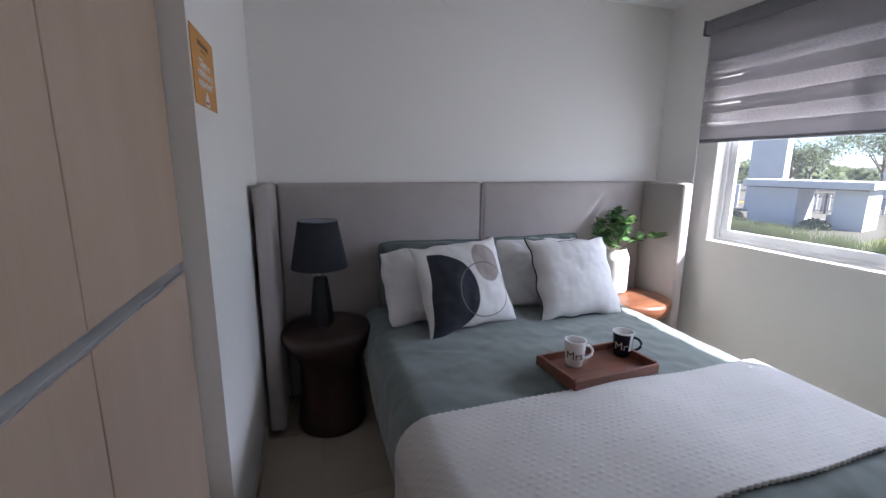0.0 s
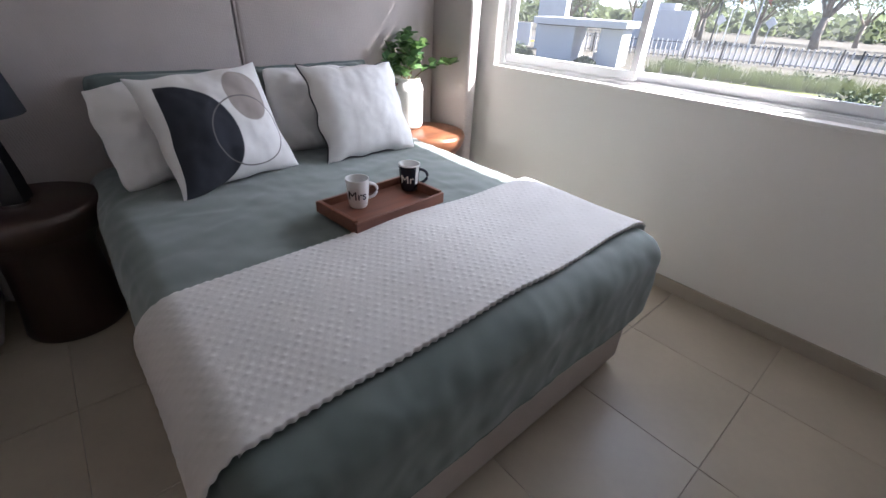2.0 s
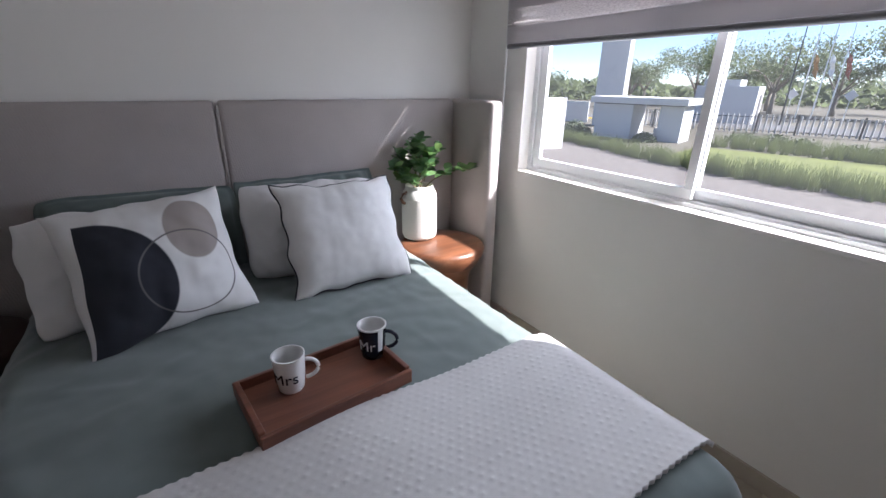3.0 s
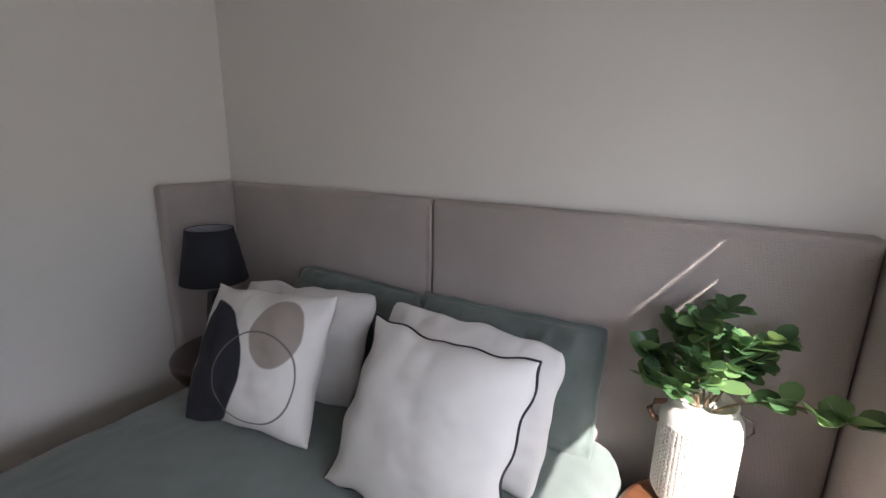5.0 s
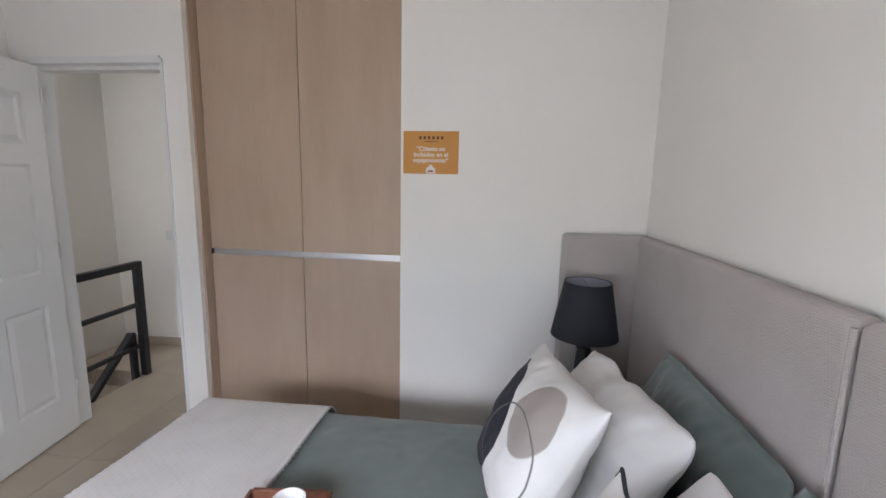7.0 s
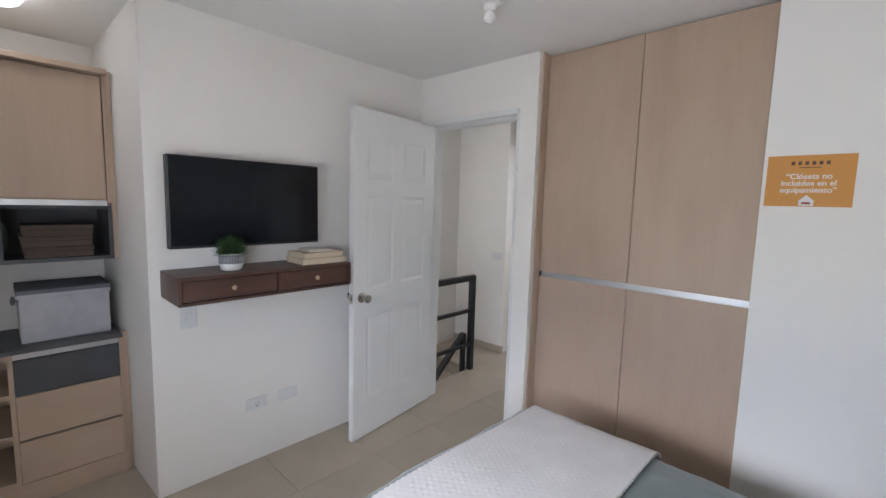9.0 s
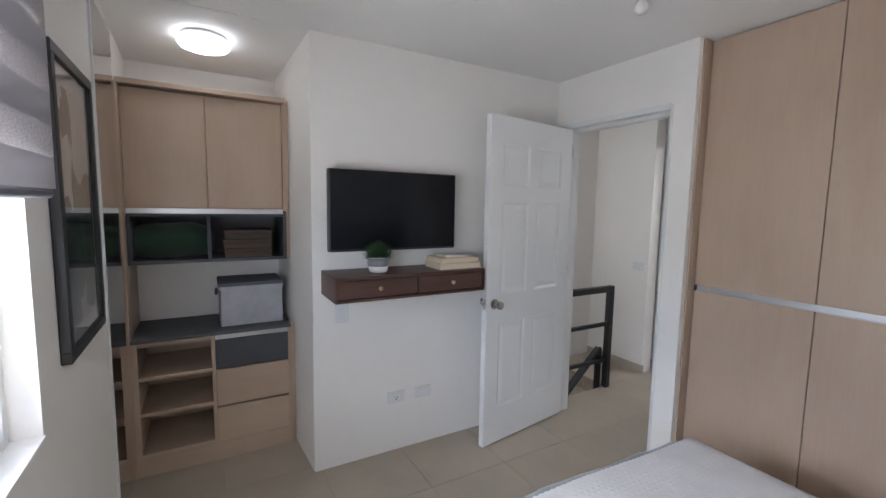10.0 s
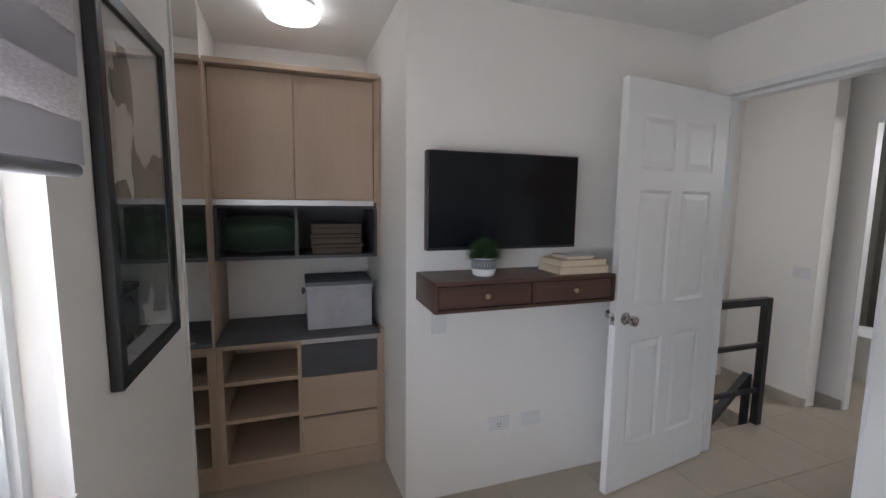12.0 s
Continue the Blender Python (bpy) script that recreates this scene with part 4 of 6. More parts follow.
# ---- pillows ----
def pillow_mesh(w, h, t, seed, pinch=0.05, wrinkle=0.010, n=60, flange=0.0, rnd=0.0, wave=0.012):
    """A stuffed cushion in its own plane: x across, z up, y front to back (front is -y)."""
    bm = bmesh.new()
    uv = bm.loops.layers.uv.new("cloth")
    sides = []
    for sgn in (-1, 1):
        rows = []
        for i in range(n + 1):
            row = []
            for j in range(n + 1):
                u, v = 2 * i / n - 1, 2 * j / n - 1
                eu, ev = min(1, abs(u) / (1 - flange)), min(1, abs(v) / (1 - flange))
                puff = ((1 - eu ** 2.4) * (1 - ev ** 2.4)) ** 0.55 if eu < 1 and ev < 1 else 0.0
                x = w / 2 * u * (1 - pinch * (1 - v * v) * abs(u) ** 3)
                z = h / 2 * v * (1 - pinch * (1 - u * u) * abs(v) ** 3)
                x, z = x * (1 - rnd * (u * v) ** 4), z * (1 - rnd * (u * v) ** 4)
                p = Vector((x * 6, z * 6, seed + sgn))
                crease = max(0.0, 0.30 - abs(noise.noise(Vector((x * 9 + z * 3, z * 4 - x * 2, seed + 5)))))
                wr = wrinkle * (1.3 * noise.noise(p) + 0.7 * noise.noise(p * 2.3) + 0.25 * noise.noise(p * 5) - 1.8 * crease * (abs(v) ** 2 + 0.25)) * min(1, puff * 2)
                rim = 0.0
                if flange and puff < 0.2:
                    rim = 0.006 * noise.noise(Vector((x * 20, z * 20, seed)))
                y = sgn * (t / 2 * puff + 0.002) + wr * sgn + rim
                x += wave * noise.noise(Vector((z * (7 + 300 * (wave - 0.012)), seed, 1))) * abs(u) ** 4
                z += wave * noise.noise(Vector((x * (7 + 300 * (wave - 0.012)), seed, 4))) * abs(v) ** 4
                row.append((bm.verts.new((x, y, z)), i / n, j / n))
            rows.append(row)
        sides.append(rows)
        for i in range(n):
            for j in range(n):
                q = [rows[i][j], rows[i + 1][j], rows[i + 1][j + 1], rows[i][j + 1]]
                if sgn > 0:
                    q = q[::-1]
                f = bm.faces.new([c[0] for c in q])
                for lp, c in zip(f.loops, q):
                    lp[uv].uv = (c[1], c[2]) if sgn < 0 else (2 + c[1], c[2])
    rim = []
    for rows in sides:
        r = [rows[i][0][0] for i in range(n)] + [rows[n][j][0] for j in range(n)] + [rows[i][n][0] for i in range(n, 0, -1)] + [rows[0][j][0] for j in range(n, 0, -1)]
        rim.append(r)
    for i in range(len(rim[0])):
        k = (i + 1) % len(rim[0])
        bm.faces.new((rim[0][i], rim[1][i], rim[1][k], rim[0][k]))
    edge = [(a.co + b.co) / 2 for a, b in zip(*rim)]
    bmesh.ops.recalc_face_normals(bm, faces=bm.faces[:])
    return bm, edge


def pillow(name, material, label, at, size, lean, turn, roll, seed, **kw):
    m = pose(*at) @ pose(0, 0, 0, 0, 0, turn) @ pose(0, 0, 0, -lean, 0, 0) @ pose(0, 0, 0, 0, roll, 0)
    bm, edge = pillow_mesh(*size, seed, **kw)
    bm.transform(m)
    ob = single(name, bm, material, label, "pillow", smooth=True)
    return ob, [m @ e for e in edge]


def abstract_cloth():
    """White linen printed with a black half disc, a taupe oval and a thin ring."""
    m = LINEN.copy()
    m.name = "printed_linen"
    nt = m.node_tree
    b = nt.nodes["Principled BSDF"]
    tc = nt.nodes.new("ShaderNodeTexCoord")

    def oval(cu, cv, ru, rv):
        mp = nt.nodes.new("ShaderNodeMapping")
        mp.inputs["Location"].default_value = (-cu / ru, -cv / rv, 0)
        mp.inputs["Scale"].default_value = (1 / ru, 1 / rv, 0)
        nt.links.new(tc.outputs["UV"], mp.inputs[0])
        d = nt.nodes.new("ShaderNodeVectorMath")
        d.operation = 'LENGTH'
        nt.links.new(mp.outputs[0], d.inputs[0])
        return d.outputs["Value"]

    def below(sock, edge, soft=0.012):
        r = nt.nodes.new("ShaderNodeMapRange")
        r.inputs[1].default_value, r.inputs[2].default_value, r.inputs[3].default_value, r.inputs[4].default_value = edge - soft, edge + soft, 1, 0
        nt.links.new(sock, r.inputs[0])
        return r.outputs[0]

    def maths(op, a, c):
        k = nt.nodes.new("ShaderNodeMath")
        k.operation = op
        for i, s in enumerate((a, c)):
            if isinstance(s, (int, float)):
                k.inputs[i].default_value = s
            else:
                nt.links.new(s, k.inputs[i])
        return k.outputs[0]

    sep = nt.nodes.new("ShaderNodeSeparateXYZ")
    nt.links.new(tc.outputs["UV"], sep.inputs[0])
    slant = maths('MULTIPLY_ADD', sep.outputs[1], 0.12)
    nt.nodes[-1].inputs[2].default_value = 0.02
    left = maths('GREATER_THAN', sep.outputs[0], slant)
    black = maths('MULTIPLY', below(oval(0.10, 0.405, 0.45, 0.475), 1.0), left)
    taupe = below(oval(0.73, 0.69, 0.165, 0.235), 1.0, 0.03)
    ring_d = maths('ABSOLUTE', maths('SUBTRACT', oval(0.635, 0.38, 0.285, 0.30), 1.0), 0)
    ring = below(ring_d, 0.018, 0.012)
    col = b.inputs["Base Color"].links[0].from_socket
    for mask, c in ((taupe, (0.33, 0.285, 0.26)), (black, (0.022, 0.024, 0.034)), (ring, (0.14, 0.125, 0.125))):
        mx = nt.nodes.new("ShaderNodeMix")
        mx.data_type = 'RGBA'
        nt.links.new(mask, mx.inputs[0])
        nt.links.new(col, mx.inputs[6])
        mx.inputs[7].default_value = (*c, 1)
        col = mx.outputs[2]
    nt.links.new(col, b.inputs["Base Color"])
    return m


pillow("sage_pillow", SAGE, "sage green pillow with a flat border leaning on the headboard", (0.985, -0.235, 0.778), (0.72, 0.42, 0.16), 22, 0, 1, 3.0, flange=0.07, wrinkle=0.020, rnd=0.10)
pillow("sage_pillow", SAGE, "sage green pillow with a flat border leaning on the headboard", (1.665, -0.235, 0.780), (0.70, 0.42, 0.16), 22, 0, -1, 8.0, flange=0.07, wrinkle=0.020, rnd=0.06)
pillow("white_pillow", WHITE_COTTON, "plain white cotton pillow leaning behind the patterned cushion", (0.935, -0.45, 0.783), (0.64, 0.42, 0.19), 28, 7, -2, 12.0, wrinkle=0.019, rnd=0.07, wave=0.02)
pillow("white_pillow", WHITE_COTTON, "plain white cotton pillow leaning behind the piped cushion", (1.615, -0.44, 0.795), (0.64, 0.42, 0.17), 28, -2, 1, 17.0, wrinkle=0.019, rnd=0.09, wave=0.02)
pillow("patterned_cushion", abstract_cloth(), "white cushion printed with black half disc, taupe oval and ring", (1.010, -0.660, 0.815), (0.50, 0.46, 0.20), 28, 9, -3, 21.0, wrinkle=0.011, pinch=0.075, wave=0.016)
cb, rim = pillow("piped_cushion", LINEN, "off-white linen cushion with thin black piping", (1.660, -0.655, 0.810), (0.50, 0.46, 0.18), 30, 0, 0, 26.0, wrinkle=0.007, pinch=0.085, wave=0.022)
part("piping", tube(rim[::2], 0.0046, 6, closed=True), PIPING, cb, "thin black piping", True)

# ---- side tables, lamp, vase ----
SIDE = [(0.0, 0.0), (0.180, 0.0), (0.186, 0.012), (0.180, 0.05), (0.166, 0.16), (0.158, 0.28), (0.160, 0.36), (0.176, 0.405), (0.214, 0.455), (0.238, 0.500), (0.242, 0.530), (0.234, 0.548), (0.215, 0.556), (0.0, 0.557)]
# both tables are one wood; the lamp's table has its shade in the colour
for x, y, lab in ((0.342, -0.365, "wooden drum side table under the lamp, shade put into its colour"), (2.325, -0.365, "reddish wooden drum side table under the vase")):
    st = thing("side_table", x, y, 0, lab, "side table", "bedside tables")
    part("body", lathe(SIDE[:9], 56, pose(x, y, 0), cap=False), WALNUT if x > 1 else WALNUT_SHADED, st, "", 50)
    part("table_top", lathe(SIDE[8:], 56, pose(x, y, 0), cap=False), WALNUT if x > 1 else WALNUT_SHADED, st, "polished wood top", 50)

LX, LY, LZ = 0.312, -0.375, 0.557
lamp = thing("table_lamp", LX, LY, LZ, "black table lamp with a tapered cloth shade, switched off", "table lamp")
LM = pose(LX, LY, LZ)
part("foot", lathe([(0.0, 0.0), (0.046, 0.0), (0.046, 0.014), (0.040, 0.020), (0.0, 0.020)], 32, LM), CHROME, lamp, "brushed metal foot", 40)
part("stem", lathe([(0.058, 0.020), (0.060, 0.030), (0.054, 0.12), (0.040, 0.24), (0.034, 0.275), (0.012, 0.282), (0.0, 0.283)], 6, LM), BLACK_CERAMIC, lamp, "black faceted stem", 20)
part("neck", lathe([(0.011, 0.282), (0.011, 0.40), (0.0, 0.401)], 16, LM), CHROME, lamp)
sh = part("shade", lathe([(0.144, 0.330), (0.099, 0.572), (0.097, 0.572), (0.142, 0.330), (0.144, 0.330)], 56, LM, cap=False), BLACK_SHADE, lamp, "tapered black cloth shade", 60)
part("lining", lathe([(0.1405, 0.332), (0.0955, 0.570), (0.0945, 0.570), (0.1395, 0.332), (0.1405, 0.332)], 56, LM, cap=False), SHADE_LINING, sh, "grey lining", 60)
part("spider", tube([Vector((LX - 0.1, LY, LZ + 0.56)), Vector((LX, LY, LZ + 0.555)), Vector((LX + 0.1, LY, LZ + 0.56))], 0.002, 6), CHROME, sh)
part("bulb", lathe([(0.0, 0.50), (0.02, 0.495), (0.03, 0.47), (0.026, 0.44), (0.014, 0.402), (0.0, 0.402)], 20, LM), CERAMIC, lamp, "", 60)

VX, VY, VZ = 2.258, -0.228, 0.557
vase = thing("vase", VX, VY, VZ, "white ceramic vase with a fine lattice relief on a side table", "vase")
VM = pose(VX, VY, VZ)
part("vase_body", lathe([(0.0, 0.0), (0.078, 0.0), (0.090, 0.006), (0.0985, 0.022), (0.0985, 0.0275), (0.0955, 0.0285), (0.0955, 0.2365), (0.0985, 0.2375), (0.095, 0.262), (0.083, 0.282), (0.078, 0.290), (0.080, 0.305), (0.074, 0.306), (0.071, 0.285), (0.0, 0.280)], 56, VM), VASE_WHITE, vase, "", 50)
bm = bmesh.new()
for i in range(52):
    a = 2 * math.pi * i / 52
    box(bm, -0.004, 0.0012, -0.0027, 0.0027, 0.027, 0.238, VM @ pose(0.0980 * math.cos(a), 0.0980 * math.sin(a), 0, 0, 0, math.degrees(a)))
part("upright_ribs", bm, VASE_WHITE, vase, "raised lattice of the vase")
for j in range(18):
    zz = 0.0285 + 0.0122 * j
    part("ring_rib", lathe([(0.0945, zz - 0.0026), (0.0989, zz - 0.0026), (0.0989, zz + 0.0026), (0.0945, zz + 0.0026)], 52, VM, cap=False), VASE_WHITE, vase)
part("rope_handle", tube([VM @ Vector(p) for p in ((-0.083, -0.01, 0.275), (-0.112, -0.015, 0.268), (-0.124, -0.018, 0.245), (-0.112, -0.015, 0.222), (-0.097, -0.012, 0.215))], 0.008, 8), mat("brown_rope", (0.20, 0.11, 0.07), 0.9, fine=300, bump=0.4), vase, "brown leather handle", True)
part("wire_handle", tube([VM @ Vector(p) for p in ((0.083, 0.0, 0.285), (0.108, -0.004, 0.278), (0.114, -0.005, 0.25), (0.100, -0.003, 0.225))], 0.003, 6), CHROME, vase, "", True)

rng = random.Random(5)


def leaf_bm(m, length, width, curl):
    bm = bmesh.new()
    rows = []
    n = 5
    for i in range(n + 1):
        f = i / n
        wd = width * math.sin(math.pi * min(1, f ** 1.15 * 0.95 + 0.02)) ** 0.55 / 2
        z = curl * f * f
        rows.append([bm.verts.new((f * length, -wd, z + wd * 0.35)), bm.verts.new((f * length, 0, z)), bm.verts.new((f * length, wd, z + wd * 0.35))])
    for a, b in zip(rows, rows[1:]):
        for k in range(2):
            bm.faces.new((a[k], b[k], b[k + 1], a[k + 1]))
    bm.transform(m)
    return bm


plant = thing("leafy_branches", VX, VY, VZ + 0.27, "artificial branches with glossy oval green leaves in the vase", "plant")
branches = [((-0.02, 0.0, 0.0), (-0.09, 0.0, 0.09), (-0.16, -0.02, 0.12)), ((0.0, 0.02, 0.0), (-0.02, 0.03, 0.16), (0.01, 0.02, 0.26)), ((0.02, 0.0, 0.0), (0.06, 0.01, 0.14), (0.12, 0.02, 0.20)),
            ((0.02, -0.02, 0.0), (0.12, -0.05, 0.12), (0.27, -0.10, 0.095)), ((-0.01, -0.02, 0.0), (-0.03, -0.05, 0.09), (-0.02, -0.09, 0.15)), ((0.0, -0.01, 0.0), (0.03, -0.03, 0.13), (0.06, -0.03, 0.20)), ((-0.01, 0.0, 0.0), (-0.07, 0.03, 0.12), (-0.10, 0.05, 0.19)), ((-0.01, -0.01, 0.0), (-0.08, -0.04, 0.06), (-0.13, -0.07, 0.07)), ((0.01, 0.0, 0.0), (0.01, 0.01, 0.15), (-0.04, 0.0, 0.23)), ((0.01, 0.01, 0.0), (0.06, 0.03, 0.10), (0.09, 0.04, 0.13))]
for br in branches:
    base = Vector((VX, VY, VZ + 0.285))
    p0, p1, p2 = [base + Vector(p) for p in br]
    pts = [(1 - f) ** 2 * p0 + 2 * f * (1 - f) * p1 + f * f * p2 for f in [i / 8 for i in range(9)]]
    stem = part("branch", tube(pts, [0.0032 - 0.00022 * i for i in range(9)], 6), STEM, plant, "", True)
    for f in (0.30, 0.42, 0.52, 0.62, 0.71, 0.8, 0.88, 0.95, 1.0):
        c = (1 - f) ** 2 * p0 + 2 * f * (1 - f) * p1 + f * f * p2
        d = (p2 - p0).normalized()
        for s in range(2 if f < 1 else 4):
            yaw = math.degrees(math.atan2(d.y, d.x)) + rng.uniform(-120, 120) if f < 1 else rng.uniform(0, 360)
            m = Matrix.Translation(c) @ pose(0, 0, 0, rng.uniform(-30, 30), -rng.uniform(0, 55), yaw)
            part("leaf", leaf_bm(m, rng.uniform(0.052, 0.074), rng.uniform(0.040, 0.054), rng.uniform(-0.012, 0.010)), LEAF_PALE if rng.random() < 0.3 else LEAF, plant, "", True)

# ---- tray and mugs ----
TMX = pose(1.335, -1.318, 0.628, 0, 0, 5.5)
tray = thing("serving_tray", 1.335, -1.318, 0.628, "brown acacia wood serving tray lying on the duvet", "tray")
part("tray_floor", cuboid(-0.185, 0.185, -0.108, 0.108, 0.0, 0.012, m=TMX), TRAY_WOOD, tray)
for b in ((-0.200, 0.200, -0.120, -0.108, 0.0, 0.040), (-0.200, 0.200, 0.108, 0.120, 0.0, 0.040), (-0.200, -0.185, -0.1075, 0.1075, 0.0, 0.046), (0.185, 0.200, -0.1075, 0.1075, 0.0, 0.046)):
    part("rim", cuboid(*b, 0.003, 2, TMX), TRAY_WOOD, tray)


def text_bm(body, size, m, depth=0.0006, bold=0.0):
    """Lettering as a thin mesh: x along the line, y up, standing on the plane of m."""
    cu = bpy.data.curves.new("lettering", 'FONT')
    cu.body, cu.size, cu.extrude, cu.align_x, cu.align_y = body, size, depth, 'CENTER', 'CENTER'
    cu.offset = size * bold
    ob = bpy.data.objects.new("lettering", cu)
    scene.collection.objects.link(ob)
    me = bpy.data.meshes.new_from_object(ob.evaluated_get(bpy.context.evaluated_depsgraph_get()))
    bpy.data.objects.remove(ob)
    bm = bmesh.new()
    bm.from_mesh(me)
    bpy.data.meshes.remove(me)
    bm.transform(m)
    return bm


def mug(x, y, z, body_mat, ink, word, yaw, label):
    mg = thing("mug", x, y, z, label, "mug", "mugs on the tray")
    M = pose(x, y, z, 0, 0, yaw)
    R, H = 0.042, 0.104
    part("cup", lathe([(0.0, 0.0), (0.029, 0.0), (0.032, 0.004), (0.036, 0.03), (R, H), (R - 0.0035, H), (0.033, 0.03), (0.029, 0.007), (0.0, 0.007)], 40, M), body_mat, mg, "", 50)
    part("handle", tube([M @ Vector((R - 0.004 + 0.034 * math.sin(a), 0, 0.052 + 0.028 * math.cos(a))) for a in [math.pi * i / 10 for i in range(11)]], 0.0055, 10), body_mat, mg, "", True)
    if body_mat is NAVY:
        part("lining", lathe([(R + 0.0004, H - 0.004), (R + 0.0006, H + 0.0006), (R - 0.0040, H + 0.0006), (0.0326, 0.03), (0.0286, 0.0075), (0.0, 0.0075)], 40, M, cap=False), CERAMIC, mg, "white inside", 50)
        stripe = bmesh.new()
        pts = [[stripe.verts.new(M @ Vector((r * math.cos(a), r * math.sin(a), zz))) for a in [radians(-62 + 6 * i) for i in range(5)]] for r, zz in ((0.0366, 0.030), (0.0393, 0.065), (0.0424, 0.1035))]
        for p, q in zip(pts, pts[1:]):
            for i in range(4):
                stripe.faces.new((p[i], p[i + 1], q[i + 1], q[i]))
        part("stripe", stripe, CERAMIC, mg, "white stripe", True)
    bm = text_bm(word, 0.046, Matrix.Identity(4))
    for v in bm.verts:
        a = radians(-112) + v.co.x / 0.0400
        r = 0.0398 + v.co.z + (v.co.y * 0.07)
        v.co = M @ Vector((r * math.cos(a), r * math.sin(a), 0.05 + v.co.y))
    part("lettering", bm, ink, mg, "painted word")
    return mg


mug(1.258, -1.283, 0.641, CERAMIC, NAVY, "Mrs", -12, "white ceramic mug lettered in black on the tray")
mug(1.500, -1.262, 0.641, NAVY, INK_WHITE, "Mr", -28, "dark navy mug lettered in white on the tray")

# ---- wall card by the wardrobe ----
card = thing("notice_card", 0.002, -1.116, 1.58, "orange notice card with white lettering stuck on the wall", "sign")
part("card", cuboid(0.0015, 0.0035, -1.256, -0.976, 1.580, 1.790), ORANGE, card)


def on_west(y, z):
    return Matrix(((0, 0, 1, 0.0040), (1, 0, 0, y), (0, 1, 0, z), (0, 0, 0, 1)))


for i, line in enumerate(("“Clósets no", "incluidos en el", "equipamiento”")):
    part("lettering", text_bm(line, 0.0305, on_west(-1.116, 1.703 - 0.028 * i), bold=0.022), INK_WHITE, card, "white lettering")
for k in range(6):
    part("title_bar", cuboid(0.0036, 0.0042, -1.176 + 0.022 * k, -1.164 + 0.022 * k, 1.750, 1.765), INK_DARK, card)
part("subtitle_bar", cuboid(0.0036, 0.0042, -1.150, -1.080, 1.738, 1.741), INK_DARK, card)
part("badge", cuboid(0.0036, 0.0044, -1.140, -1.092, 1.583, 1.606), INK_WHITE, card, "white badge")
part("badge_roof", cuboid(-0.017, 0.017, -0.017, 0.017, -0.0003, 0.0003, m=pose(0.0042, -1.116, 1.604, 0, 90, 0) @ pose(0, 0, 0, 0, 0, 45)), INK_WHITE, card)
part("badge_bar", cuboid(0.0045, 0.005, -1.130, -1.102, 1.590, 1.598), mat("badge_red", (0.35, 0.06, 0.04), 0.6, bump=0), card)

# ---- framed picture on the window wall ----
AX = EAST - 0.001
pic = thing("framed_picture", AX, -2.87, 1.07, "tall abstract dark green ink print in a black frame", "picture")
PY0, PY1, PZ0, PZ1 = -3.130, -2.615, 1.072, 2.000
for b in ((AX - 0.028, AX, PY0, PY1, PZ0, PZ0 + 0.034), (AX - 0.028, AX, PY0, PY1, PZ1 - 0.034, PZ1), (AX - 0.028, AX, PY0, PY0 + 0.034, PZ0 + 0.034, PZ1 - 0.034), (AX - 0.028, AX, PY1 - 0.034, PY1, PZ0 + 0.034, PZ1 - 0.034)):
    part("frame_bar", cuboid(*b, 0.002, 1), BLACK_PLASTIC, pic, "black frame")
part("mat_board", cuboid(AX - 0.012, AX - 0.002, PY0 + 0.034, PY1 - 0.034, PZ0 + 0.034, PZ1 - 0.034), MAT_BOARD, pic, "white mat")
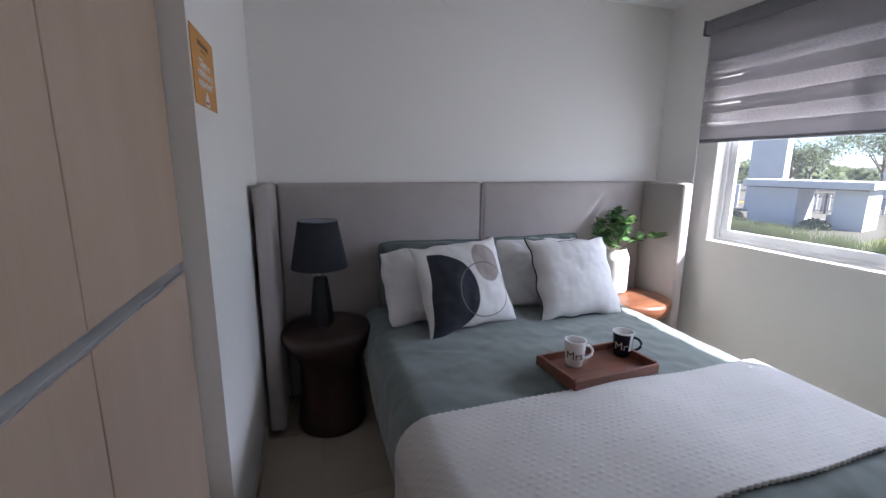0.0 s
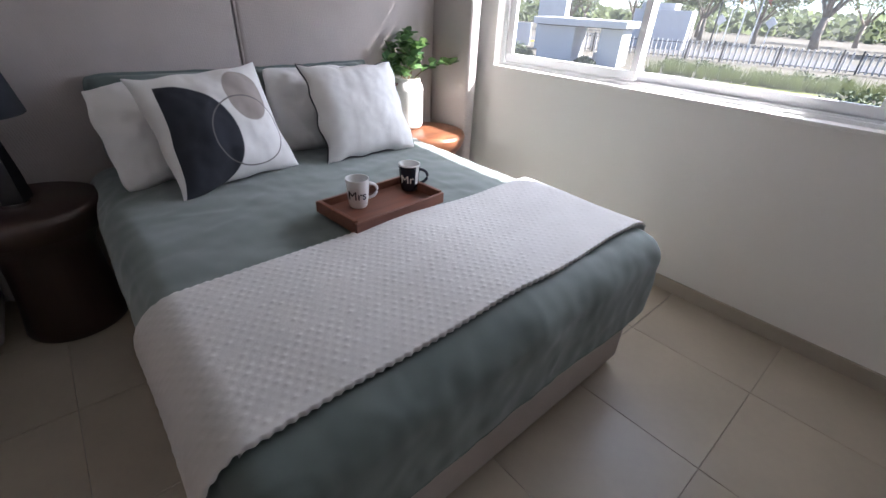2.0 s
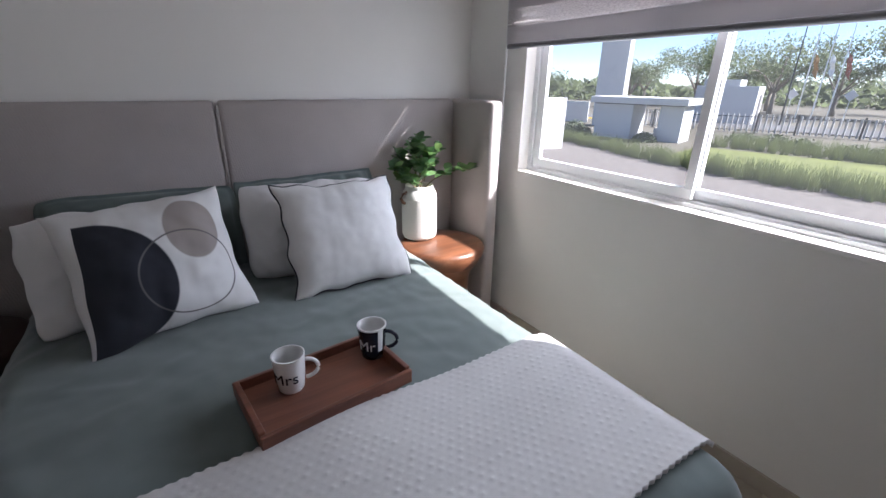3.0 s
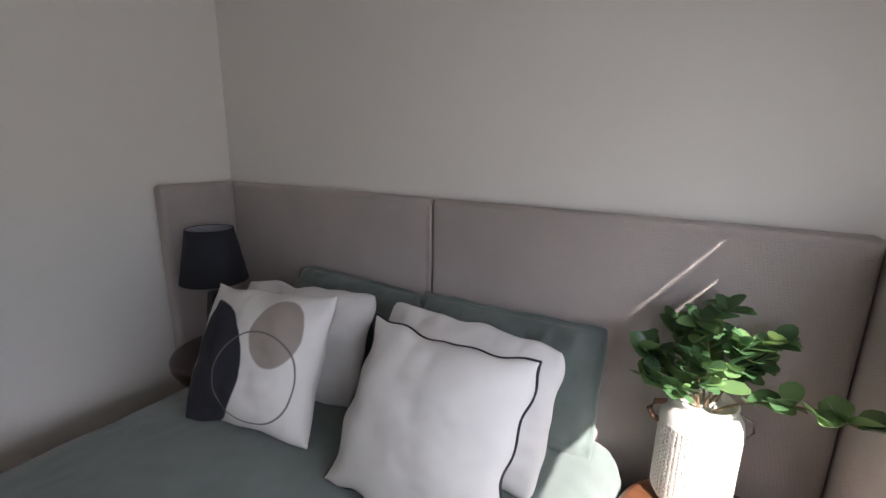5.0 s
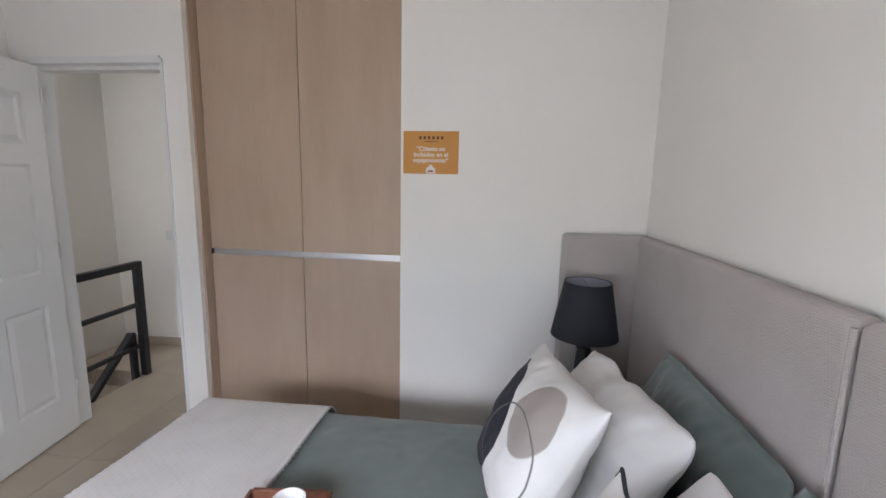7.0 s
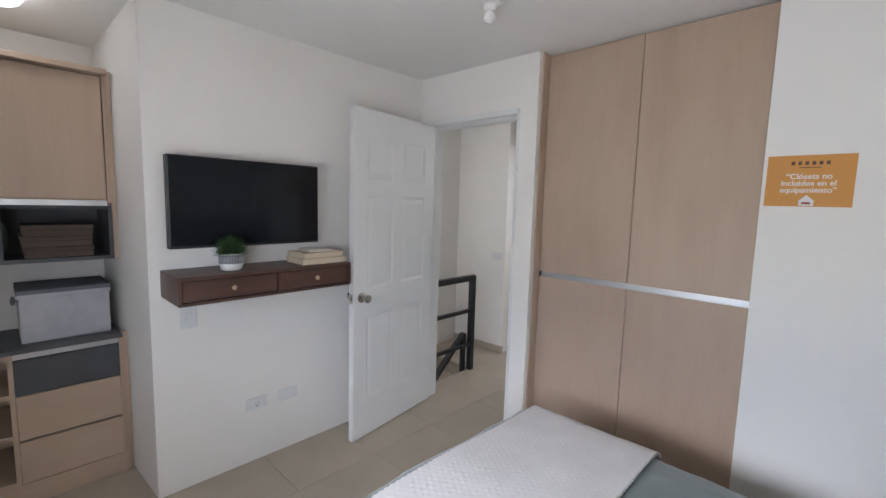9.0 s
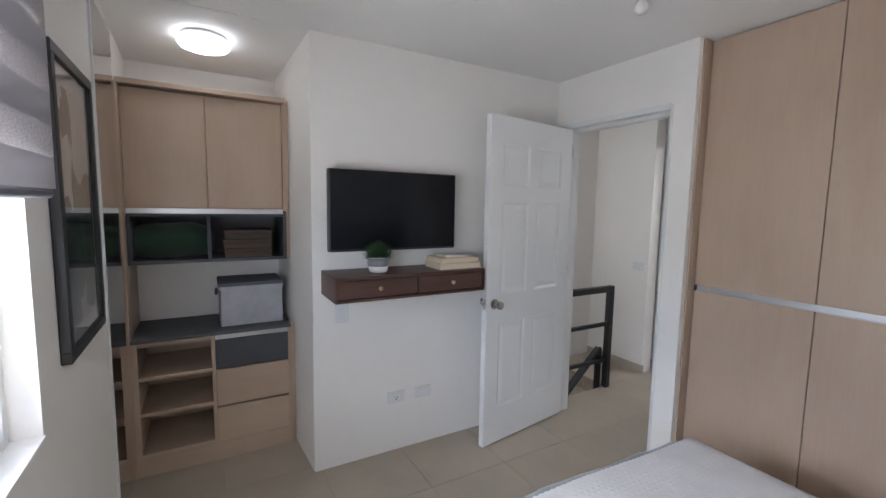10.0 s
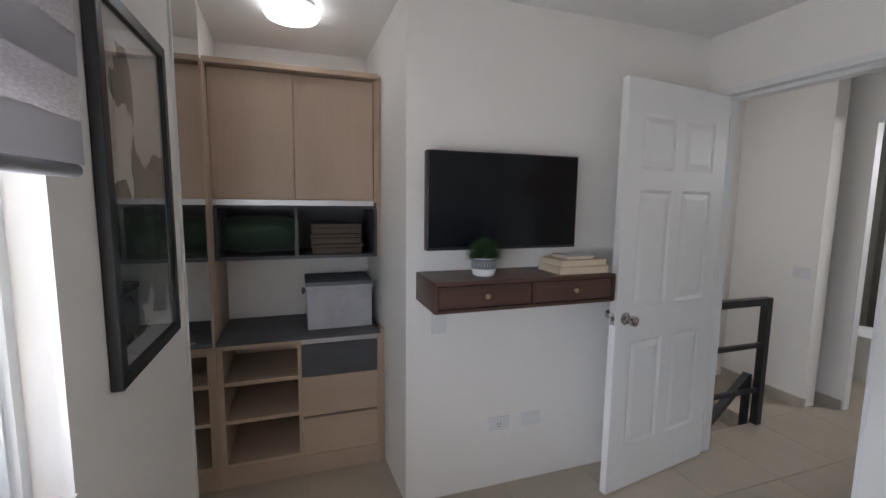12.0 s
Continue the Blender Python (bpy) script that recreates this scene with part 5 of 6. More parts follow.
def ink_wash():
    """Dark green and black ink thrown over pale paper, thickest towards the foot."""
    m = bpy.data.materials.new("ink_wash_print")
    m.use_nodes = True
    nt = m.node_tree
    b = nt.nodes["Principled BSDF"]
    tc = nt.nodes.new("ShaderNodeTexCoord")
    sep = nt.nodes.new("ShaderNodeSeparateXYZ")
    nt.links.new(tc.outputs["Generated"], sep.inputs[0])

    def ink(scale, where, detail, twist):
        mp = nt.nodes.new("ShaderNodeMapping")
        mp.inputs["Scale"].default_value = scale
        mp.inputs["Location"].default_value = where
        n = nt.nodes.new("ShaderNodeTexNoise")
        n.inputs["Scale"].default_value, n.inputs["Detail"].default_value, n.inputs["Distortion"].default_value = 1.0, detail, twist
        nt.links.new(tc.outputs["Generated"], mp.inputs[0])
        nt.links.new(mp.outputs[0], n.inputs[0])
        return n.outputs[0]

    def ramp(sock, stops):
        cr = nt.nodes.new("ShaderNodeValToRGB")
        e = cr.color_ramp.elements
        e[0].position, e[0].color = stops[0][0], (*stops[0][1], 1)
        e[1].position, e[1].color = stops[-1][0], (*stops[-1][1], 1)
        for p, c in stops[1:-1]:
            e.new(p).color = (*c, 1)
        nt.links.new(sock, cr.inputs[0])
        return cr.outputs[0]

    def maths(op, p, q):
        k = nt.nodes.new("ShaderNodeMath")
        k.operation = op
        for i, v in enumerate((p, q)):
            if isinstance(v, (int, float)):
                k.inputs[i].default_value = v
            else:
                nt.links.new(v, k.inputs[i])
        return k.outputs[0]

    # low down the ink also carries the dark shelf's reflection in its colour
    height = ramp(sep.outputs[2], [(0.0, (0.28,) * 3), (0.30, (0.40,) * 3), (0.48, (0.37,) * 3), (0.60, (0.10,) * 3), (0.72, (0.0,) * 3), (1.0, (0.0,) * 3)])
    middle = ramp(sep.outputs[2], [(0.42, (0.0,) * 3), (0.60, (0.55,) * 3), (0.84, (0.0,) * 3)])
    flow = ink((1, 2.6, 2.9), (0, 1.4, 4.2), 6, 1.4)
    lean = maths('MULTIPLY', maths('SUBTRACT', 0.62, sep.outputs[1]), middle)
    spot = nt.nodes.new("ShaderNodeVectorMath")
    spot.operation = 'DISTANCE'
    squash = nt.nodes.new("ShaderNodeMapping")
    squash.inputs["Scale"].default_value = (0, 1.0, 1.5)
    nt.links.new(tc.outputs["Generated"], squash.inputs[0])
    nt.links.new(squash.outputs[0], spot.inputs[0])
    spot.inputs[1].default_value = (0, 0.74, 1.32)
    drip = ramp(spot.outputs["Value"], [(0.06, (0.34,) * 3), (0.26, (0.0,) * 3)])
    add = nt.nodes.new("ShaderNodeMath")
    add.operation = 'ADD'
    nt.links.new(maths('ADD', flow, drip), add.inputs[0])
    nt.links.new(maths('ADD', height, lean), add.inputs[1])
    mask = ramp(add.outputs[0], [(0.685, (0, 0, 0)), (0.705, (1, 1, 1))])
    tone = ramp(ink((1, 3.0, 4.5), (0, 3.1, 0.6), 4, 0.8), [(0.36, (0.008, 0.010, 0.010)), (0.50, (0.020, 0.034, 0.026)), (0.60, (0.060, 0.090, 0.060)), (0.72, (0.12, 0.11, 0.08))])
    paper = ramp(ink((1, 2.0, 1.6), (0, 0.2, 2.0), 3, 0.2), [(0.35, (0.52, 0.49, 0.45)), (0.65, (0.66, 0.64, 0.60))])
    mx = nt.nodes.new("ShaderNodeMix")
    mx.data_type = 'RGBA'
    nt.links.new(mask, mx.inputs[0])
    nt.links.new(paper, mx.inputs[6])
    nt.links.new(tone, mx.inputs[7])
    nt.links.new(mx.outputs[2], b.inputs["Base Color"])
    b.inputs["Roughness"].default_value = 0.55
    return m


part("print", cuboid(AX - 0.0135, AX - 0.0122, PY0 + 0.052, PY1 - 0.052, PZ0 + 0.085, PZ1 - 0.100), ink_wash(), pic, "dark green ink splashed over pale paper")
part("cover_glass", cuboid(AX - 0.018, AX - 0.016, PY0 + 0.0345, PY1 - 0.0345, PZ0 + 0.0345, PZ1 - 0.0345), glass("picture_glass", thin=False), pic).visible_shadow = False

# ---- screen and floating shelf on the south wall ----
tv = thing("television", 1.365, -3.33, 1.30, "black flat-screen television on the wall, switched off", "television")
part("housing", cuboid(0.975, 1.757, -3.335, -3.290, 1.298, 1.746, 0.006, 2), BLACK_PLASTIC, tv)
part("screen", cuboid(0.984, 1.748, -3.2895, -3.2875, 1.312, 1.738), SCREEN, tv, "glossy black screen")
part("wall_bracket", cuboid(1.20, 1.53, -3.409, -3.336, 1.42, 1.62), BLACK_STEEL, tv)
fs = thing("floating_shelf", 1.32, -3.26, 1.05, "dark walnut floating wall shelf with two drawers", "shelf")
FX0, FX1, FYF, FZ0, FZ1 = 0.862, 1.772, -3.115, 1.052, 1.186
part("carcass_top", cuboid(FX0, FX1, -3.409, FYF, FZ1 - 0.016, FZ1, 0.002, 1), SHELF_WOOD, fs)
part("carcass_bottom", cuboid(FX0, FX1, -3.409, FYF, FZ0, FZ0 + 0.014, 0.002, 1), SHELF_WOOD, fs)
part("carcass_side", cuboid(FX0, FX0 + 0.014, -3.409, FYF, FZ0 + 0.014, FZ1 - 0.016), SHELF_WOOD, fs)
part("carcass_side", cuboid(FX1 - 0.014, FX1, -3.409, FYF, FZ0 + 0.014, FZ1 - 0.016), SHELF_WOOD, fs)
part("carcass_middle", cuboid(1.297, 1.309, -3.409, FYF - 0.004, FZ0 + 0.014, FZ1 - 0.016), SHELF_WOOD, fs)
for x0, x1, kx in ((FX0 + 0.017, 1.294, 1.082), (1.312, FX1 - 0.017, 1.532)):
    dr = part("drawer", cuboid(x0, x1, -3.40, FYF - 0.008, FZ0 + 0.018, FZ1 - 0.019, 0.003, 1), SHELF_WOOD, fs)
    part("knob", lathe([(0.0, 0.0), (0.006, 0.0), (0.005, 0.010), (0.012, 0.014), (0.013, 0.020), (0.009, 0.025), (0.0, 0.026)], 20, pose((x0 + x1) / 2, FYF - 0.008, 1.118, -90, 0, 0)), mat("aged_brass", (0.62, 0.50, 0.33), 0.3, metal=1.0, bump=0.02), dr, "round pale brass knob", 50)

pp = thing("potted_grass", 1.500, -3.235, FZ1, "small artificial grass plant in a grey and white patterned pot", "plant")
PM = pose(1.500, -3.235, FZ1)
part("pot", lathe([(0.0, 0.0), (0.040, 0.0), (0.050, 0.006), (0.056, 0.030), (0.0565, 0.082), (0.052, 0.084), (0.050, 0.070), (0.0, 0.070)], 40, PM), CERAMIC, pp, "white ceramic pot", 50)
part("pot_band", lathe([(0.0570, 0.036), (0.0576, 0.038), (0.0578, 0.078), (0.0572, 0.080)], 40, PM, cap=False), mat("grey_glaze_band", (0.16, 0.17, 0.18), 0.5), pp, "dark grey glazed band", 50)
bm = bmesh.new()
for i in range(26):
    a0 = 2 * math.pi * i / 26
    box(bm, -0.001, 0.0010, -0.0016, 0.0016, -0.011, 0.011, PM @ pose(0.0578 * math.cos(a0), 0.0578 * math.sin(a0), 0.058, 0, 0, math.degrees(a0)))
part("pot_pattern", bm, mat("pale_grey_glaze", (0.36, 0.36, 0.36), 0.5), pp, "pale upright strokes")
bm = bmesh.new()
for i in range(1500):
    th, ph = rng.uniform(0, 2 * math.pi), rng.uniform(-0.15, 1.5)
    d = Vector((math.cos(th) * math.cos(ph), math.sin(th) * math.cos(ph), math.sin(ph)))
    c = PM @ Vector((0, 0, 0.085))
    L = rng.uniform(0.068, 0.100)
    a = d.cross(Vector((rng.uniform(-1, 1), rng.uniform(-1, 1), rng.uniform(-1, 1)))).normalized() * 0.0018
    q0, q1 = c + d * 0.02, c + d * L + Vector((rng.uniform(-1, 1), rng.uniform(-1, 1), rng.uniform(-1, 1))) * 0.010
    bm.faces.new([bm.verts.new(p) for p in (q0 - a, q0 + a, q1)])
tagged(part("grass_tuft", bm, MOSS, pp, "bushy dark green blades"), kind="stuff")

for i, (x0, x1, z0, z1, y0, y1, rz) in enumerate(((0.872, 1.152, 0.0, 0.034, -3.34, -3.15, 0), (0.885, 1.146, 0.0345, 0.066, -3.335, -3.155, 2), (0.94, 1.09, 0.0665, 0.080, -3.32, -3.18, -4))):
    bk = thing("book", (x0 + x1) / 2, (y0 + y1) / 2, FZ1 + z0, "cream-covered book lying in a stack on the shelf" if i < 2 else "small white booklet on top of the stacked books", "book", "stacked books")
    m = pose((x0 + x1) / 2, (y0 + y1) / 2, FZ1, 0, 0, rz)
    w, d = (x1 - x0) / 2, (y1 - y0) / 2
    part("page_block", cuboid(-w + 0.003, w - 0.003, -d + 0.002, d - 0.003, z0 + 0.003, z1 - 0.003, m=m), PAPER, bk, "pale page edges")
    part("cover", cuboid(-w, w, -d, d, z0, z0 + 0.0026, m=m), BOOK_COVER if i < 2 else INK_WHITE, bk)
    part("cover", cuboid(-w, w, -d, d, z1 - 0.0026, z1, m=m), BOOK_COVER if i < 2 else INK_WHITE, bk)
    part("spine", cuboid(-w, w, -d, -d + 0.002, z0 + 0.0026, z1 - 0.0026, m=m), BOOK_COVER if i < 2 else INK_WHITE, bk)


def plate(name, x, z, label, face):
    p = thing(name, x, -3.41, z, label, name.replace("_", " "))
    part("cover_plate", cuboid(x - 0.060, x + 0.060, -3.409, -3.403, z - 0.038, z + 0.038, 0.003, 2), WHITE_PLASTIC, p)
    part("insert", cuboid(x - 0.036, x + 0.036, -3.4035, -3.4005, z - 0.024, z + 0.024, 0.001, 1), WHITE_PLASTIC, p)
    if face == "socket":
        for dx in (-0.008, 0.008):
            part("slot", cuboid(x + dx - 0.0015, x + dx + 0.0015, -3.4006, -3.3998, z - 0.004, z + 0.008), BLACK_PLASTIC, p)
        part("slot", cuboid(x - 0.004, x + 0.004, -3.4006, -3.3998, z - 0.016, z - 0.010), BLACK_PLASTIC, p)
    return p


plate("wall_socket", 1.315, 0.350, "white power socket low on the wall", "socket")
plate("wall_socket", 1.123, 0.350, "white blank socket plate low on the wall", "blank")
sw = thing("light_switch", 1.655, -3.41, 0.93, "white upright light switch plate under the floating shelf", "light switch")
part("cover_plate", cuboid(1.617, 1.693, -3.409, -3.404, 0.872, 0.988, 0.003, 2), WHITE_PLASTIC, sw)
part("rocker", cuboid(1.640, 1.670, -3.4045, -3.400, 0.905, 0.955, 0.001, 1), WHITE_PLASTIC, sw)
lsw = thing("light_switch", -1.27, -3.60, 1.02, "white switch plate on the landing wall", "light switch")
part("cover_plate", cuboid(-1.269, -1.263, -3.66, -3.54, 0.98, 1.06, 0.003, 2), WHITE_PLASTIC, lsw)

bm, _ = pillow_mesh(0.42, 0.20, 0.17, 41.0, pinch=-0.06, n=28, rnd=0.16)
bm.transform(pose(2.50, -4.06, 1.322, -8, 0, 0))
single("green_cushion", bm, GREEN_VELVET, "dark green cushion tucked in the charcoal shelf", "cushion", smooth=True)

# ---- outside ----
GRASS = mat("lawn", (0.115, 0.132, 0.024), 0.9, vary=0.25, scale=0.8, fine=25, bump=0.4, dist=0.02)
GRAVEL = mat("gravel", (0.13, 0.115, 0.105), 0.95, vary=0.2, scale=3, fine=45, bump=0.6, dist=0.02)
PAVING = mat("tan_paving", (0.165, 0.135, 0.11), 0.85, vary=0.08, scale=1.5, fine=30, bump=0.1)
GROUND_EARTH = mat("dry_earth", (0.095, 0.085, 0.062), 0.95, vary=0.25, scale=0.15, fine=4, bump=0.3, dist=0.03)
ASPHALT = mat("asphalt", (0.075, 0.075, 0.078), 0.9, vary=0.15, scale=0.8, fine=60, bump=0.2)
WHITE_RENDER = mat("white_render", (0.56, 0.555, 0.55), 0.85, vary=0.04, scale=1.2, fine=60, bump=0.1)
BLADE = mat("ornamental_grass", (0.125, 0.138, 0.07), 0.8, vary=0.35, scale=2, fine=20, bump=0.1, alt=(0.11, 0.14, 0.05))
backlit(BLADE, (0.12, 0.14, 0.06), 0.4)
BUSH = mat("shrub_leaf", (0.10, 0.13, 0.065), 0.8, vary=0.35, scale=1.5, fine=20, bump=0.1)
TREE_LEAF = mat("tree_leaf", (0.15, 0.175, 0.115), 0.8, vary=0.3, scale=0.5, fine=10, bump=0.1)
backlit(TREE_LEAF, (0.16, 0.19, 0.10), 0.5)
BARK = mat("tree_bark", (0.27, 0.23, 0.19), 0.95, vary=0.25, scale=3, fine=30, bump=0.4, dist=0.02)
YELLOW = mat("kerb_yellow", (0.60, 0.42, 0.05), 0.7, vary=0.1)
FENCE_PALE = mat("pale_fence_slat", (0.38, 0.37, 0.36), 0.7, vary=0.1)
FLAG_A = mat("orange_banner", (0.36, 0.19, 0.06), 0.8, vary=0.1)
FLAG_B = mat("red_banner", (0.28, 0.09, 0.06), 0.8, vary=0.1)

bm = bmesh.new()
bm.faces.new([bm.verts.new(c) for c in ((-900, -900, GROUND), (900, -900, GROUND), (900, 900, GROUND), (-900, 900, GROUND))])
single("ground", bm, GROUND_EARTH, "dry earth and thin grass reaching to the horizon", "ground", "structure")


def sheet(name, poly, h, material, label, category):
    return single(name, prism(poly, GROUND, GROUND + h), material, label, category, "structure")


sheet("lawn", [(26.0, 12.5), (34.0, 14.0), (36.0, 4.0), (34.0, -14.0), (25.5, -14.0), (25.2, 2.0)], 0.03, GRASS, "bright green mown lawn between planted beds", "lawn")
sheet("gravel_bed", [(10.0, 9.0), (26.5, 24.0), (30.0, 16.0), (25.5, 9.0), (25.0, -14.0), (10, -14)], 0.02, GRAVEL, "grey-brown gravel garden bed", "gravel")
# unseen pale ground by the house, added to bounce sunlight up through the window
sheet("bounce_sheet", [(EAST + 0.2, -2.9), (9.4, -2.9), (9.4, 2.0), (EAST + 0.2, 2.0)], 0.03, mat("bounce_ground", (0.55, 0.54, 0.51), 0.9, vary=0.08, scale=1.0, fine=30, bump=0.15), "unseen pale ground sheet added to bounce light indoors", "pavement")
sheet("lawn_strip", [(EAST + 0.2, -16.0), (4.6, -16.0), (4.6, -2.95), (EAST + 0.2, -2.95)], 0.03, GRASS, "green grass strip along the house wall", "lawn")
sheet("stone_edging", [(4.6, -16.0), (5.6, -16.0), (5.6, -2.95), (4.6, -2.95)], 0.05, GRAVEL, "strip of rough brown stones beside the grass", "gravel")
sheet("side_street", [(5.6, -30.0), (9.9, -30.0), (9.9, -2.95), (5.6, -2.95)], 0.02, ASPHALT, "grey asphalt side street past the house", "road")
sheet("plaza", [(3.2, 2.0), (9.0, 8.0), (26.0, 24.5), (24.0, 38.0), (-10.0, 38.0), (-10.0, 2.0)], 0.04, PAVING, "smooth tan paved forecourt", "pavement")
sheet("road", [(20.0, 62.0), (60.0, 40.0), (66.0, 0.0), (66.0, -60.0), (58.0, -60.0), (57.0, 0.0), (52.0, 34.0), (15.0, 54.0)], 0.02, ASPHALT, "grey asphalt road behind the fence", "road")
kb = sheet("kerb", [(14.8, 53.6), (52.0, 33.6), (52.2, 34.0), (15.0, 54.0)], 0.15, YELLOW, "yellow painted kerb of the road", "kerb")

# facade pier of quarry stone at the south end of the window
pier = thing("facade_pier", 3.0, -2.56, GROUND, "grey quarry stone pier beside the window", "wall", kind="structure")
PX0, PX1, PYF = EAST + 0.151, 3.125, -2.475
part("core", cuboid(PX0, PX1 - 0.01, -2.90, PYF - 0.022, GROUND, 3.0), STONE, pier)
prng = random.Random(11)
for i in range(9):
    z0 = GROUND + 0.62 * i
    sl = part("stone_slab", cuboid(PX0, PX1, PYF - 0.021, PYF, z0, z0 + 0.614, 0.003, 1), STONE, pier)
    for k in range(13 if 3 < i < 9 else 0):
        r = prng.choice((0.004, 0.005, 0.006, 0.008, 0.012))
        cx, cz = prng.uniform(PX0 + 0.01, PX1 - 0.02), prng.uniform(z0 + 0.02, z0 + 0.6)
        n = 7
        poly = [(cx + r * prng.uniform(0.6, 1.2) * math.cos(2 * math.pi * j / n), cz + r * prng.uniform(0.6, 1.2) * math.sin(2 * math.pi * j / n)) for j in range(n)]
        b = bmesh.new()
        b.faces.new([b.verts.new((x, PYF + 0.0012, z)) for x, z in poly])
        e = bmesh.ops.extrude_face_region(b, geom=b.faces[:])
        for v in e["geom"]:
            if isinstance(v, bmesh.types.BMVert):
                v.co.y -= 0.004
        part("stone_inclusion", b, STONE_PIT, sl)

# white gatehouse shelter
kio = thing("gatehouse", 35, 19, GROUND, "white rendered gatehouse shelter with a flat roof", "building")
KM = pose(35.2, 19.2, GROUND, 0, 0, 104)
part("roof", cuboid(-3.4, 4.1, -1.7, 2.2, 2.75, 3.25, 0.03, 1, KM), WHITE_RENDER, kio, "flat white roof slab")
part("soffit", cuboid(-3.1, 3.8, -1.4, 1.9, 2.68, 2.745, m=KM), mat("dark_soffit", (0.10, 0.10, 0.11), 0.7), kio, "dark soffit panel")
part("pillar", cuboid(0.7, 3.75, -1.3, 1.6, 0, 2.675, m=KM), WHITE_RENDER, kio)
part("pillar", cuboid(-3.0, -1.3, -1.3, 1.4, 0, 2.675, m=KM), WHITE_RENDER, kio)
part("counter_wall", cuboid(-1.28, -0.3, -1.3, -1.0, 0, 0.8, m=KM), WHITE_RENDER, kio)
part("step", cuboid(-0.28, 0.68, -1.5, -0.9, 0, 0.35, m=KM), WHITE_RENDER, kio)
twr = thing("entrance_tower", 40.0, 26.5, GROUND, "tall pale entrance tower behind the gatehouse", "building")
part("slab", cuboid(-1.6, 1.4, -0.5, 0.5, 0, 9.0, m=pose(42, 28.2, GROUND, 0, 0, 100)), WHITE_RENDER, twr)
part("recess", cuboid(-1.62, -1.2, -0.52, -0.45, 4.0, 9.0, m=pose(42, 28.2, GROUND, 0, 0, 100)), ASPHALT, twr)
off = thing("white_office", 62, 25, GROUND, "small white flat-roofed building by the fence", "building")
OM = pose(61.0, 25.2, GROUND, 0, 0, 105)
part("walls", cuboid(-3.2, 3.2, -2.5, 2.5, 0, 4.2, 0.02, 1, OM), WHITE_RENDER, off)
part("parapet", cuboid(-1.2, 2.6, -2.0, 2.0, 4.2, 4.9, m=OM), WHITE_RENDER, off)
part("window", cuboid(-3.215, -3.19, -1.2, 0.6, 1.0, 3.3, m=OM), ASPHALT, off)
gw = thing("boundary_wall", 38, 36, GROUND, "low white boundary wall", "wall", kind="structure")
part("wall_panel", cuboid(-4.5, 4.5, -0.15, 0.15, 0, 2.3, m=pose(41.5, 36.0, GROUND, 0, 0, 118)), WHITE_RENDER, gw)

# fences: dark rails and posts with pale slats
def fence(name, a, b, h, gap, label):
    a, b = Vector((*a, GROUND)), Vector((*b, GROUND))
    L = (b - a).length
    f = thing(name, *a, label, "fence")
    d = (b - a) / L
    for z in (0.25, h - 0.22):
        part("rail", bar(a + Vector((0, 0, z)), b + Vector((0, 0, z)), 0.06, 0.07), BLACK_STEEL, f)
    n = int(L / gap)
    for i in range(n + 1):
        p = a + d * min(L, i * gap)
        if i % 10 == 0:
            part("post", bar(p, p + Vector((0, 0, h + 0.15)), 0.12, 0.12), BLACK_STEEL, f)
    bm = bmesh.new()
    for i in range(n):
        p = a + d * (i + 0.5) * gap
        bar(p + Vector((0, 0, 0.08)), p + Vector((0, 0, h)), gap * 0.30, gap * 0.3, bm)
    tagged(part("slats", bm, FENCE_PALE, f, "pale upright slats"), kind="stuff")
    return f


fence("garden_fence", (43.5, 29.0), (50.5, 14.0), 1.7, 0.45, "long dark railed fence with pale upright slats")
fence("garden_fence", (50.5, 14.0), (53.0, 4.0), 1.7, 0.45, "long dark railed fence with pale upright slats")
fence("garden_fence", (53.0, 4.0), (54.0, -30.0), 1.7, 0.45, "long dark railed fence with pale upright slats")
fence("forecourt_fence", (6.0, 23.0), (19.0, 19.8), 1.9, 0.22, "metal picket fence closing the forecourt")

gate = thing("gate_wall", 21.5, 19.0, GROUND, "white gate wall with an arched opening", "gate", kind="structure")
GM = pose(20.0, 19.4, GROUND, 0, 0, -12)
part("pillar", cuboid(0, 1.0, -0.25, 0.25, 0, 3.3, m=GM), WHITE_RENDER, gate)
part("pillar", cuboid(2.9, 4.4, -0.25, 0.25, 0, 3.3, m=GM), WHITE_RENDER, gate)
part("lintel", cuboid(1.0, 2.9, -0.25, 0.25, 2.4, 3.3, m=GM), WHITE_RENDER, gate)
bm = bmesh.new()
for i in range(12):
    bar(GM @ Vector((1.08 + 0.155 * i, 0, 0.1)), GM @ Vector((1.08 + 0.155 * i, 0, 2.3)), 0.03, 0.03, bm)
part("grille", bm, BLACK_STEEL, gate, "black upright bars")
pan = thing("gate_panel", 18.6, 19.6, GROUND, "dark solid gate leaf standing open by the fence", "gate")
part("sheet_panel", cuboid(-1.6, 1.6, -0.04, 0.04, 0.1, 2.9, m=pose(18.3, 19.2, GROUND, 0, 0, -25)), BLACK_STEEL, pan)
part("brace", bar(pose(18.3, 19.2, GROUND, 0, 0, -25) @ Vector((1.3, -1.4, 0.0)), pose(18.3, 19.2, GROUND, 0, 0, -25) @ Vector((1.3, -0.05, 1.8)), 0.09, 0.09), BLACK_STEEL, pan)

# flag poles, lamp posts, signs
def mast(name, x, y, h, r, label, category, lean=0.0):
    t = thing(name, x, y, GROUND, label, category)
    part("pole", tube([(x, y, GROUND), (x + lean, y, GROUND + h)], [r, r * 0.6], 10), ALU if category != "street lamp" else BLACK_STEEL, t)
    return t


